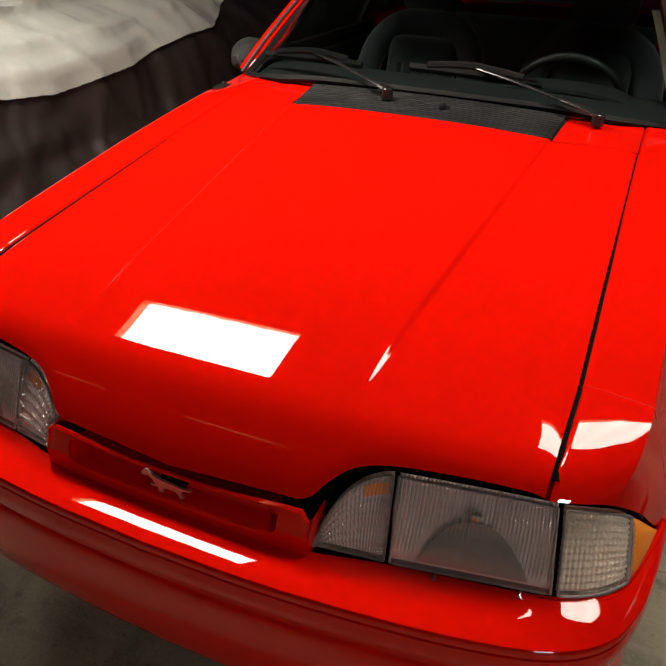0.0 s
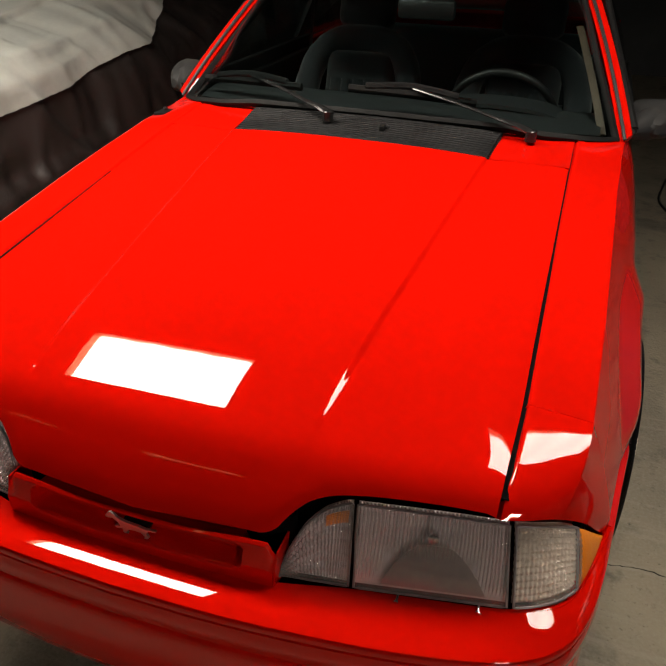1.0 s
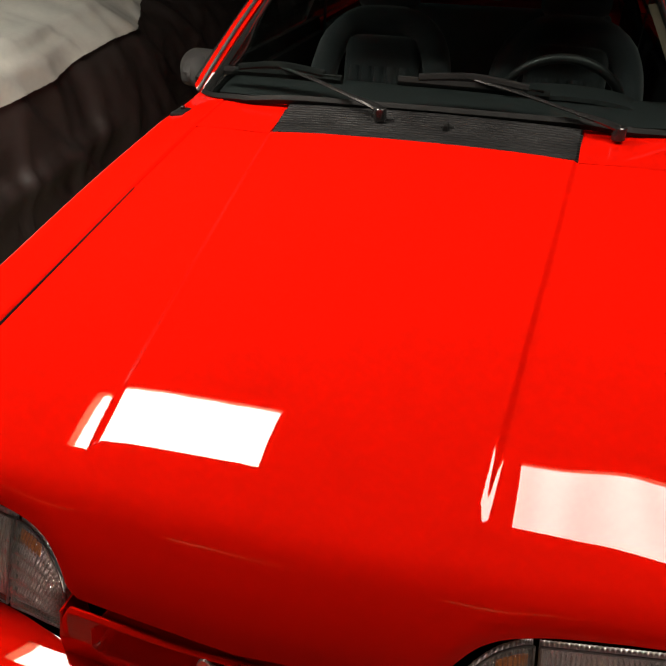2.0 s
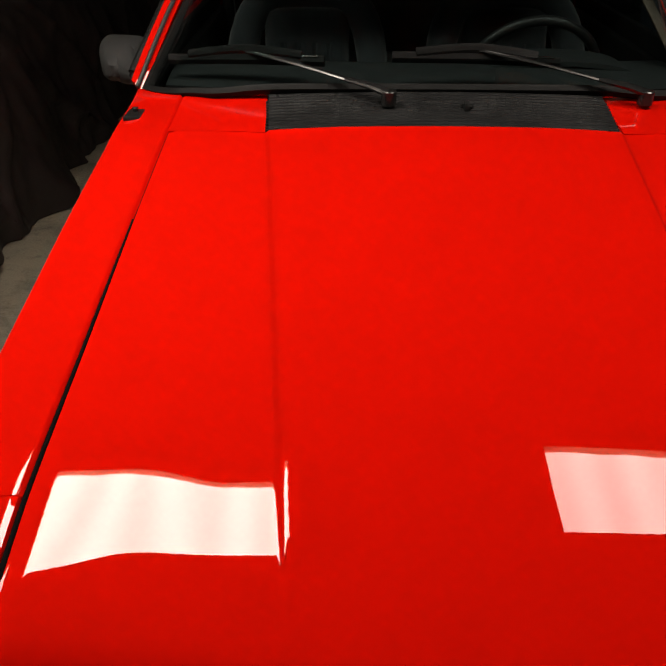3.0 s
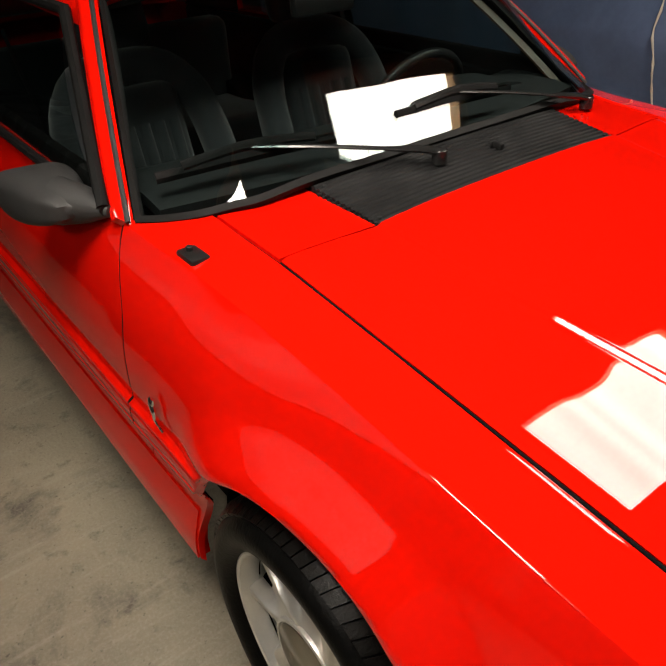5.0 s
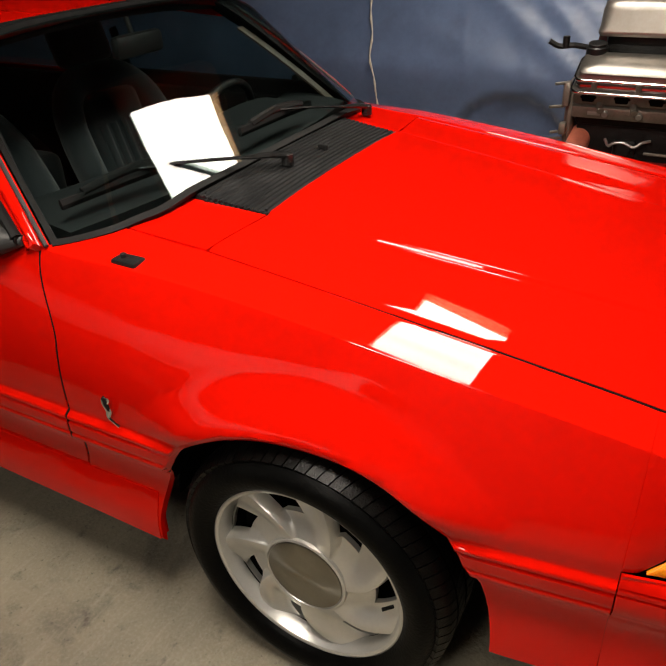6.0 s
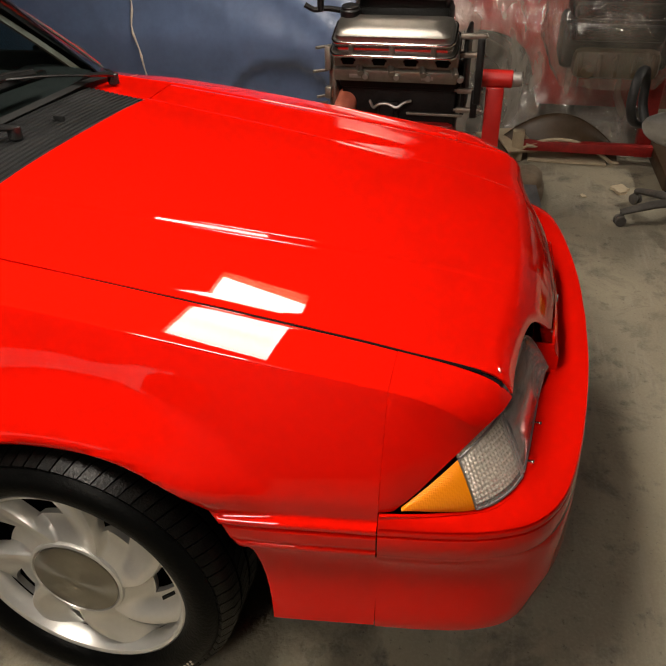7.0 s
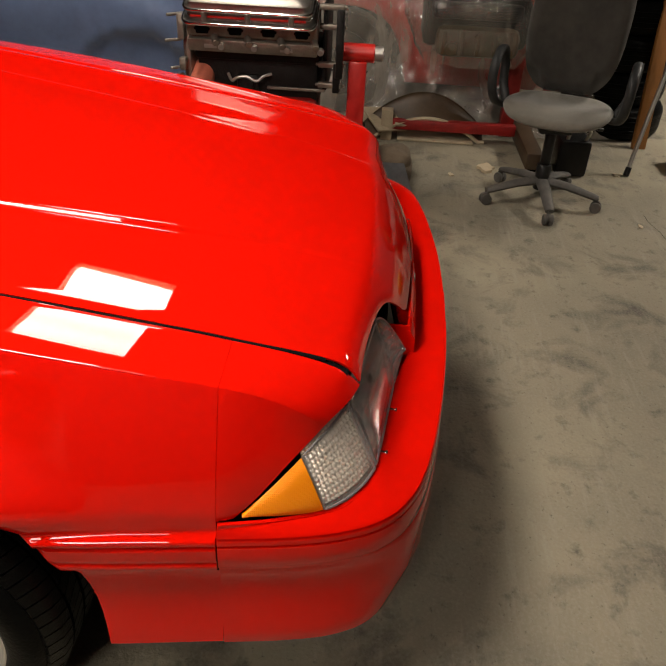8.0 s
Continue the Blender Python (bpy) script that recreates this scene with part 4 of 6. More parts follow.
# wipers
def wiper(pivot, tip_a, tip_b):
    pv, a, b = (Vector(q) for q in (pivot, tip_a, tip_b))
    mid = (a + b) / 2
    arm = Mesh().rod(pv - Vector((0, 0, 0.022)), pv + Vector((0, 0, 0.010)), 0.017, 20)
    arm.tube(curve([pv + Vector((0, 0, 0.004)), pv.lerp(mid, 0.10) + Vector((0, 0, 0.010)), pv.lerp(mid, 0.28) + Vector((0, 0, 0.012))], 8), [0.016, 0.016, 0.015, 0.014, 0.013, 0.012, 0.011, 0.009], 10, 0.55)
    arm.tube(curve([pv.lerp(mid, 0.26) + Vector((0, 0, 0.012)), pv.lerp(mid, 0.65) + Vector((0, 0, 0.020)), mid + Vector((0, 0, 0.022))], 10), 0.0085, 8, 0.5)
    w = part("wiper", arm, WIPER, car, "black windscreen wiper arm")
    d = (b - a).normalized()
    part("wiper_bridge", Mesh().tube(curve([a.lerp(b, 0.14) + Vector((0, 0, 0.010)), a.lerp(b, 0.32) + Vector((0, 0, 0.019)), mid + Vector((0, 0, 0.024)), a.lerp(b, 0.68) + Vector((0, 0, 0.019)), a.lerp(b, 0.86) + Vector((0, 0, 0.010))], 16), 0.0100, 8, 1.3)
         .box((0.034, 0.016, 0.014), (0, 0, 0), 0.004, Matrix.Translation(mid + Vector((0, 0, 0.026))) @ d.to_track_quat("X", "Z").to_matrix().to_4x4()), WIPER, w)
    part("wiper_blade", Mesh().tube(curve([a, mid + Vector((0, -0.004, 0.004)), b], 14), 0.0085, 6, 1.6), SEAL, w)
    for f0, f1 in ((0.04, 0.42), (0.58, 0.96)):
        part("spring_strip", Mesh().tube(curve([a.lerp(b, f0) + Vector((0, -0.003, 0.008)), a.lerp(b, f1) + Vector((0, -0.005, 0.011))], 6), 0.0032, 6), CHROME, w, "thin metal strip")
    return w


wiper((-0.113, 1.347, 0.983), (-0.647, 1.610, 0.997), (-0.258, 1.512, 1.016))
wiper((0.471, 1.400, 0.972), (-0.099, 1.504, 1.028), (0.296, 1.515, 1.015))

part("antenna_base", Mesh().box((0.040, 0.066, 0.020), (-0.692, 1.388, 0.920), 0.006, None).rod((-0.692, 1.400, 0.925), (-0.692, 1.400, 0.938), 0.007, 12), BLACK_PLASTIC, car, "black aerial base on the wing")
# snake-like side badge as a plain curved bar
part("side_badge", Mesh().tube(curve([(-0.823, 1.380, 0.578), (-0.826, 1.392, 0.590), (-0.827, 1.402, 0.602), (-0.828, 1.396, 0.620), (-0.826, 1.404, 0.638), (-0.824, 1.398, 0.654)], 20), np.interp(np.linspace(0, 1, 20), [0, 0.15, 0.4, 0.75, 0.92, 1], [0.006, 0.004, 0.006, 0.010, 0.011, 0.006]), 10, 0.5, (1, 0, 0)), CHROME, car, "small chrome badge on the wing")

# mirrors
for sign in (-1, 1):
    c = np.array((0.818, 1.790, 0.948))
    shell = []
    for t in np.linspace(0, 1, 12):
        y = -0.10 + 0.17 * t
        k = np.sqrt(max(0.02, np.sin(np.pi * (0.02 + 0.50 * t))))
        shell.append([c + np.array((0.078 * k * np.sign(np.cos(a)) * abs(np.cos(a)) ** 0.5, y + 0.035 * np.cos(a) * k, 0.056 * k * np.sign(np.sin(a)) * abs(np.sin(a)) ** 0.5)) for a in np.linspace(0, 2 * np.pi, 28, endpoint=False)])
    shell = [[c + np.array((0, -0.10, 0))] * 28] + shell + [[c + np.array((0, 0.068, 0))] * 28]
    mir = part("door_mirror", Mesh().grid(np.array(shell) * (sign, 1, 1), True), GREY_PLASTIC, car, "dark grey door mirror", 50)
    part("mirror_foot", Mesh().tube(np.array([(0.742, 1.640, 0.945), (0.765, 1.69, 0.948), (0.80, 1.76, 0.948)]) * (sign, 1, 1), [0.012, 0.036, 0.052], 14, 1.0, (0, 0, 1)), GREY_PLASTIC, mir)
    part("mirror_glass", Mesh().box((0.12, 0.004, 0.09), (sign * 0.818, 1.862, 0.948), 0.002), CHROME, mir)


# wheels
def build_wheel(at, sign):
    """A wheel about the x axis; sign tells which way its outer face looks."""
    turn = Matrix.Translation(at) @ (pose(0, 0, 0, 0, -90, 0) if sign < 0 else pose(0, 0, 0, 0, 90, 0))
    w = part("wheel", Mesh().lathe([(0.232, 0.004), (0.236, 0.0), (0.236, -0.006), (0.226, -0.010), (0.220, -0.014), (0.216, -0.032), (0.211, -0.034), (0.212, -0.026), (0.216, -0.012), (0.222, 0.002), (0.228, 0.005), (0.232, 0.004)], 72, turn), ALLOY, car, "silver alloy wheel with swept blades", 40)
    tyre = Mesh().lathe([(0.228, -0.002), (0.236, 0.012), (0.250, 0.022), (0.270, 0.026), (0.288, 0.022), (0.299, 0.009), (0.309, -0.006), (0.315, -0.020), (0.317, -0.06), (0.317, -0.10), (0.316, -0.15), (0.306, -0.185), (0.295, -0.21), (0.27, -0.222), (0.24, -0.21), (0.228, -0.19)], 96, turn)
    t_ob = part("tyre", tyre, TYRE, w, "black low-profile tyre", 40)
    block = Mesh()
    n = 76
    for k in range(n):
        a, da = 2 * np.pi * k / n, 2 * np.pi / n * 0.88
        # four rows of blocks; the outer two wrap round the shoulder
        for line, sk in (([(0.3085, 0.0085), (0.3165, -0.005), (0.3235, -0.018), (0.3255, -0.048)], 1.2), ([(0.3255, -0.055), (0.3255, -0.096)], -1.2),
                         ([(0.3255, -0.104), (0.3255, -0.148)], 1.2), ([(0.3255, -0.155), (0.3225, -0.18), (0.312, -0.20)], -2.2)):
            v, m2 = [], len(line)
            for drop in (0.009, 0.0):
                for r, h in line:
                    for q in (0, da):
                        turned = a + q + sk * (h - line[0][1])
                        v.append(((r - drop) * np.cos(turned), (r - drop) * np.sin(turned), h - 0.35 * drop * (h > -0.01)))
            f = []
            for i in range(m2 - 1):
                lo, hi = 2 * i, 2 * m2 + 2 * i
                f += [(hi, hi + 1, hi + 3, hi + 2), (lo, hi, hi + 2, lo + 2), (lo + 1, lo + 3, hi + 3, hi + 1)]
            e = 2 * m2
            f += [(0, 1, e + 1, e), (e - 2, 2 * e - 2, 2 * e - 1, e - 1)]
            block.add(v, f, turn)
    tagged(part("tread", block, TREAD, t_ob), kind="stuff")
    pitch = 2 * np.pi / 7
    ts = np.r_[np.linspace(0, 0.50, 11), np.linspace(0.54, 0.94, 8), 0.96, 0.985, 1.0]
    ss = np.r_[np.linspace(0, 0.40, 8), np.linspace(0.46, 0.88, 8), 0.92, 1.0]
    for k in range(12):
        at_mark = 4.0 + 0.022 * (k // 2)
        q = Matrix.Rotation(at_mark, 4, "Z") @ Matrix.Translation((0.280 + 0.007 * (k % 2), 0, 0.0235 - 0.001 * (k % 2)))
        if (k // 2 + k) % 2:
            part("sidewall_mark", Mesh().box((0.005, 0.005, 0.002), (0, 0, 0), 0.0006, turn @ q), PALE, t_ob, "tiny pale mark")
    for k in range(7):
        # a twisted spoke, high on one edge, low on the other, with a window beside its low edge near the rim
        grid = []
        for s in ss:
            r, row = 0.090 + 0.128 * s, []
            for t in ts:
                ang = pitch * (k + t) + 0.25 + 0.46 * s ** 1.3
                deep = 0.027 * smooth(s, -0.05, 0.5) * smooth(t, 0.05, 0.55) * (1 - smooth(t, 0.90, 1.0))
                row.append((r * np.cos(ang), r * np.sin(ang), -0.005 - 0.008 * s + 0.009 * np.sin(np.pi * s) - deep))
            grid.append(row)
        a_, b_ = len(ss), len(ts)
        open_ = lambda i, j: 0.50 <= (ss[i] + ss[i + 1]) / 2 <= 0.91 and 0.54 <= (ts[j] + ts[j + 1]) / 2 <= 0.945
        o = a_ * b_
        v = [turn @ Vector(q) for row in grid for q in row] + [turn @ Vector((q[0], q[1], q[2] - 0.013)) for row in grid for q in row]
        cells = {(i, j) for i in range(a_ - 1) for j in range(b_ - 1) if not open_(i, j)}
        f = []
        for i, j in sorted(cells):
            q = (i * b_ + j, (i + 1) * b_ + j, (i + 1) * b_ + j + 1, i * b_ + j + 1)
            f += [q, tuple(o + x for x in reversed(q))]
            for (di, dj), (p0, p1) in (((-1, 0), (q[0], q[3])), ((1, 0), (q[1], q[2])), ((0, -1), (q[0], q[1])), ((0, 1), (q[3], q[2]))):
                if (i + di, j + dj) not in cells and 0 <= i + di < a_ - 1 and 0 <= j + dj < b_ - 1:
                    f.append((p0, p1, o + p1, o + p0))
        part("blade", Mesh().add(v, f), ALLOY, w, "", 40)
    hub = part("hub_ring", Mesh().lathe([(0.099, -0.03), (0.101, -0.008), (0.099, -0.001), (0.094, 0.001), (0.091, -0.003), (0.04, -0.01), (0.0005, -0.01)], 60, turn), ALLOY, w)
    part("centre_cap", Mesh().lathe([(0.090, -0.004), (0.0895, 0.0005), (0.087, 0.0015), (0.05, 0.003), (0.0005, 0.0035)], 60, turn), CAP, w, "brushed metal centre cap")
    part("barrel", Mesh().lathe([(0.215, -0.034), (0.206, -0.06), (0.204, -0.18), (0.23, -0.19), (0.231, -0.185), (0.21, -0.17), (0.208, -0.062), (0.2165, -0.034)], 60, turn).lathe([(0.204, -0.08), (0.15, -0.12), (0.0005, -0.12), (0.0005, -0.125), (0.15, -0.125), (0.203, -0.09)], 40, turn), DARK, w)
    v0 = turn @ Vector((-0.012, -0.198, -0.024) if sign < 0 else (-0.012, 0.198, -0.024))
    part("valve", Mesh().rod(v0, turn @ Vector((-0.012, -0.180, -0.006) if sign < 0 else (-0.012, 0.180, -0.006)), 0.004, 8), SEAL, w)
    return w


def brushed_cap():
    """Turned metal: brushing that runs in circles, which gives the light its spokes."""
    m = material("turned_cap", (0.30, 0.285, 0.25), 0.36, 1.0, vary=0.06, scale=14)
    p = m.node_tree.nodes["Principled BSDF"]
    p.inputs["Anisotropic"].default_value = 0.85
    tan = m.node_tree.nodes.new("ShaderNodeTangent")
    tan.direction_type, tan.axis = "RADIAL", "X"
    m.node_tree.links.new(tan.outputs[0], p.inputs["Tangent"])
    return m


CAP = brushed_cap()


def wheel_liner(sign, wy):
    """The dark tub round a wheel, closed towards the engine bay."""
    ang = np.radians(np.linspace(4, 176, 30))
    tub = Mesh().sheet([[(sign * x, wy + 0.385 * np.cos(a), 0.315 + 0.372 * np.sin(a)) for x in (0.52, 0.60, 0.68, 0.745)] for a in ang], 0.004)
    tub.sheet([[(sign * 0.52, wy + r * np.cos(a), 0.315 + r * 0.966 * np.sin(a)) for r in (0.05, 0.2, 0.385)] for a in ang], 0.004)
    return part("wheel_liner", tub, DARK, car, "black inner wheel arch", 60)


for sign in (-1, 1):
    for wy in (0.93, 3.483):
        build_wheel((sign * 0.812, wy, 0.3225), sign)
        wheel_liner(sign, wy)


# inside of the car
part("dashboard", Mesh().sheet([[(u * 0.66, 1.585 - 0.09 * (1 - u * u) + 0.30 * t, 0.952 - 0.012 * u * u + 0.018 * np.sin(np.pi * t) - 0.30 * max(t - 0.86, 0)) for t in np.linspace(0, 1, 14)] for u in np.linspace(-1, 1, 21)], 0.03)
     .box((1.30, 0.10, 0.30), (0, 1.83, 0.74), 0.03), TRIM, car, "dark grey dashboard", 45)
part("instrument_hood", Mesh().sheet([[(0.335 + 0.20 * np.cos(a), 1.66 + 0.15 * t, 0.940 + 0.032 * np.sin(a)) for t in np.linspace(0, 1, 5)] for a in np.linspace(0, np.pi, 15)], 0.012), TRIM, car, "", 50)
wheel_m = Matrix.Translation((0.335, 1.918, 0.872)) @ pose(0, 0, 0, 112, 0, 0)
ring = [wheel_m @ Vector((0.19 * np.cos(a), 0.19 * np.sin(a), 0)) for a in np.linspace(0, 2 * np.pi, 49)]
steer = part("steering_wheel", Mesh().tube(ring, 0.014, 10), BLACK_PLASTIC, car, "black steering wheel", 60)
part("steering_hub", Mesh().box((0.17, 0.13, 0.05), (0, 0, -0.01), 0.02, wheel_m).box((0.34, 0.035, 0.018), (0, 0.0, 0), 0.006, wheel_m).box((0.035, 0.18, 0.018), (0, -0.09, 0), 0.006, wheel_m), BLACK_PLASTIC, steer)


def front_seat(cx):
    s = part("seat", Mesh().box((0.50, 0.50, 0.16), (cx, 2.10, 0.44), 0.05, None, 3), SEAT, car, "grey cloth bucket seat")
    lean = Matrix.Translation((cx, 2.31, 0.42)) @ pose(0, 0, 0, -17, 0, 0)
    part("backrest", Mesh().box((0.30, 0.10, 0.56), (0, 0.0, 0.30), 0.04, lean, 3), SEAT, s)
    part("side_bolster", Mesh().tube([lean @ Vector(q) for q in curve([(-0.19, -0.03, 0.02), (-0.235, -0.05, 0.25), (-0.215, -0.02, 0.50), (-0.13, 0.0, 0.615), (0, 0.0, 0.635), (0.13, 0.0, 0.615), (0.215, -0.02, 0.50), (0.235, -0.05, 0.25), (0.19, -0.03, 0.02)], 40)], 0.055, 12), SEAT, s, "", 60)
    for k in range(5):
        part("seat_pleat", Mesh().tube([lean @ Vector((-0.10 + 0.05 * k, -0.052, z)) for z in np.linspace(0.06, 0.46, 8)], 0.019, 8, 0.5, (0, 1, 0)), SEAT, s, "", 60)
    hr = part("headrest", Mesh().box((0.25, 0.09, 0.16), (0, 0.01, 0.76), 0.04, lean, 3), SEAT, s)
    for hx in (-0.05, 0.05):
        part("headrest_post", Mesh().rod(lean @ Vector((hx, 0.01, 0.60)), lean @ Vector((hx, 0.01, 0.72)), 0.006, 8), CHROME, hr)


for cx in (-0.34, 0.36):
    front_seat(cx)
part("rear_bench", Mesh().box((1.15, 0.45, 0.25), (0, 3.25, 0.50), 0.05, None, 3).box((1.15, 0.14, 0.5), (0, 3.5, 0.72), 0.05, pose(0, 0, 0, 0, 0, 0), 3), SEAT, car, "grey rear bench")
part("headlining", Mesh().sheet([[(u * 0.53, 2.03 + 1.2 * t, 1.292 + 0.015 * np.sin(np.pi * t) - 0.03 * u * u) for t in np.linspace(0, 1, 8)] for u in np.linspace(-1, 1, 9)], 0.01), TRIM, car)
part("cabin_floor", Mesh().box((1.3, 2.2, 0.05), (0, 2.6, 0.40), 0.01).box((0.05, 1.2, 0.55), (-0.70, 2.2, 0.66), 0.02).box((0.05, 1.2, 0.55), (0.70, 2.2, 0.66), 0.02).box((0.04, 1.2, 0.55), (-0.68, 3.45, 0.68), 0.02).box((0.04, 1.2, 0.55), (0.68, 3.45, 0.68), 0.02), DARK, car)
part("rear_view_mirror", Mesh().box((0.20, 0.035, 0.065), (0.035, 1.945, 1.215), 0.014).rod((0.03, 1.95, 1.22), (0.03, 1.97, 1.290), 0.008, 8), BLACK_PLASTIC, car, "black rear-view mirror")
for sign in (-1, 1):
    belt = np.array([(0.62, 2.62, 1.16), (0.60, 2.52, 0.90), (0.56, 2.45, 0.60)]) * (sign, 1, 1)
    part("seat_belt", Mesh().tube(curve(belt, 10), 0.022, 6, 0.08, (1, 0, 0)), BLACK_PLASTIC, car)
    part("rear_pillar_trim", Mesh().sheet(np.array([[(0.695 - 0.03 * s, 3.54 + 0.5 * s, 0.96), (0.62 - 0.05 * s, 3.42 + 0.3 * s, 1.09), (0.52 - 0.03 * s, 3.22 + 0.1 * s, 1.22 + 0.03 * s)] for s in np.linspace(0, 1, 5)]) * (sign, 1, 1), 0.006), DARK, car, "", 60)


# ---- the garage ----
X0, X1, Y0, Y1 = -4.2, 5.2, -4.6, 8.2
solid("floor", Mesh().box((X1 - X0, Y1 - Y0, 0.10), ((X0 + X1) / 2, (Y0 + Y1) / 2, -0.05)), CONCRETE, "worn stained concrete garage floor", "floor", "structure")
solid("ceiling", Mesh().box((X1 - X0, Y1 - Y0, 0.08), ((X0 + X1) / 2, (Y0 + Y1) / 2, CEILING + 0.04)), CEILING_PAINT, "dark garage ceiling", "ceiling", "structure")
for nm, size, at in (("wall_west", (0.12, Y1 - Y0, CEILING), (X0 - 0.06, (Y0 + Y1) / 2, CEILING / 2)), ("wall_east", (0.12, Y1 - Y0, CEILING), (X1 + 0.06, (Y0 + Y1) / 2, CEILING / 2)),
                     ("wall_south", (X1 - X0, 0.12, CEILING), ((X0 + X1) / 2, Y0 - 0.06, CEILING / 2)), ("wall_north", (X1 - X0, 0.12, CEILING), ((X0 + X1) / 2, Y1 + 0.06, CEILING / 2))):
    solid(nm, Mesh().box(size, at), WALL, "plain grey painted garage wall", "wall", "structure")

# cracks in the concrete
def crack(points, seed):
    p = curve(points, 60)
    rows = []
    for k, (x, y) in enumerate(p):
        o = 0.012 * noise.noise(Vector((k * 0.35, seed, 0)))
        w = 0.0015 + 0.0015 * abs(noise.noise(Vector((k * 0.5, seed, 7))))
        rows.append([(x + o - w, y + o, 0.0012), (x + o + w, y + o + w, 0.0012)])
    return solid("floor_crack", Mesh().sheet(rows, 0.001), DARK, "thin dark crack in the concrete floor", "crack", "structure")


crack([(0.80, 0.80), (0.95, 0.84), (1.15, 0.83), (1.40, 0.90)], 1.0)
crack([(0.2, -1.1), (0.7, -1.0), (1.3, -1.25), (1.9, -1.2)], 2.0)

# ceiling light panels in wooden frames, also used for added fill
def glow(strength):
    m = bpy.data.materials.new("panel_glow")
    m.use_nodes = True
    p = m.node_tree.nodes["Principled BSDF"]
    p.inputs["Base Color"].default_value = (0.8, 0.8, 0.8, 1)
    p.inputs["Emission Color"].default_value = (1.0, 0.91, 0.79, 1)
    nt = m.node_tree
    tc, w, r = (nt.nodes.new(k) for k in ("ShaderNodeTexCoord", "ShaderNodeTexWave", "ShaderNodeMapRange"))
    w.inputs["Scale"].default_value = 0.314 / 0.22
    w.inputs["Distortion"].default_value = 0.6
    r.inputs["To Min"].default_value, r.inputs["To Max"].default_value = strength * 0.88, strength * 1.08
    nt.links.new(tc.outputs["Object"], w.inputs["Vector"])
    nt.links.new(w.outputs["Fac"], r.inputs["Value"])
    nt.links.new(r.outputs[0], p.inputs["Emission Strength"])
    return m


def light_panel(x0, x1, y0, y1, strength):
    cx, cy = (x0 + x1) / 2, (y0 + y1) / 2
    ob = thing("ceiling_light", "bright ceiling panel in a wooden frame, real light and added fill", "ceiling light", (cx, cy, CEILING), "ceiling lights")
    w, h, z = 0.07, 0.09, -0.045
    for size, at in (((x1 - x0 + 2 * w, w, h), (0, y1 - cy + w / 2, z)), ((x1 - x0 + 2 * w, w, h), (0, y0 - cy - w / 2, z)),
                     ((w, y1 - y0, h), (x1 - cx + w / 2, 0, z)), ((w, y1 - y0, h), (x0 - cx - w / 2, 0, z))):
        part("frame_rail", Mesh().box(size, at, 0.004), WOOD).parent = ob
    n = 4
    d = Mesh().sheet([[(x0 - cx + (x1 - x0) * s, y0 - cy + (y1 - y0) * t, -0.022 - 0.012 * abs(np.sin(np.pi * n * s))) for t in np.linspace(1, 0, 6)] for s in np.linspace(0, 1, 8 * n + 1)], 0.004)
    part("diffuser", d, glow(strength), label="glowing white diffuser", sharp=20).parent = ob


light_panel(-1.50, -0.53, 0.67, 1.16, PANEL_GLOW * 2.4)
light_panel(0.54, 1.50, 0.72, 1.22, PANEL_GLOW * 1.35)
light_panel(-1.62, -0.60, -2.52, -2.46, PANEL_GLOW * 1.3)
light_panel(0.62, 1.50, -2.52, -2.46, PANEL_GLOW * 1.3)
# unseen fill panel, added to brighten the chair and the clutter
light_panel(2.70, 3.60, -3.30, -2.85, PANEL_GLOW * 4.8)
light_panel(-3.65, -2.75, -2.52, -2.46, PANEL_GLOW * 0.6)
# unseen panel, added to brighten the passenger flank
light_panel(-3.55, -2.60, 0.60, 1.08, PANEL_GLOW * 1.4)


# ---- covered vehicles ----
def cover(name, mat, label, y0, y1, rows, folds, seed, n=220, side=1, lift=0.0, cut=None, crease=0.02, drape=()):
    """A cloth thrown over a car: the section runs from the floor over the flank to the top, with folds."""
    grid = []
    for y in np.linspace(y0, y1, n):
        sec = curve(rows(y), 90)
        if cut is not None:
            fine = curve(rows(y), 900)
            first = int(np.argmax(fine[:, 1] > cut(y)))
            sec = fine[np.linspace(first, 899, 80).astype(int)]
        line = []
        for k, (x, z) in enumerate(sec):
            hang = smooth(-z, -1.0, -0.05)
            f = 0
            for amp, wl, tilt in folds:
                f += amp * (noise.noise(Vector((y / wl + tilt * z / wl, z * 0.5 / wl, seed))) + 0.35 * noise.noise(Vector((y / wl * 2.7 + tilt * z * 2, z * 0.9 / wl, seed + 5))))
            fold = noise.noise(Vector((y * 1.7 + 1.5 * z, z * 0.8, seed + 20)))
            f += crease * (max(0.0, 1 - 5 * abs(fold)) ** 1.5 + 0.6 * max(0.0, 1 - 7 * abs(noise.noise(Vector((y * 3.1 - 1.1 * z, z * 1.3, seed + 31))))) ** 1.5)
            for y_a, y_b, at, lean_, high in drape:
                f += high * np.exp(-((k / len(sec) - at - lean_ * (y - y_a)) / 0.017) ** 2) * smooth(y, y_a - 0.15, y_a + 0.1) * smooth(-y, -y_b - 0.15, -y_b + 0.1)
            line.append((x - side * (f * (0.35 + 0.65 * hang) + lift), y, max(z + 0.25 * f * (1 - hang), 0.006) + lift))
        grid.append(line)
    return solid(name, Mesh().sheet(grid if side < 0 else grid[::-1], 0.003), mat, label, "car cover", sharp=70)


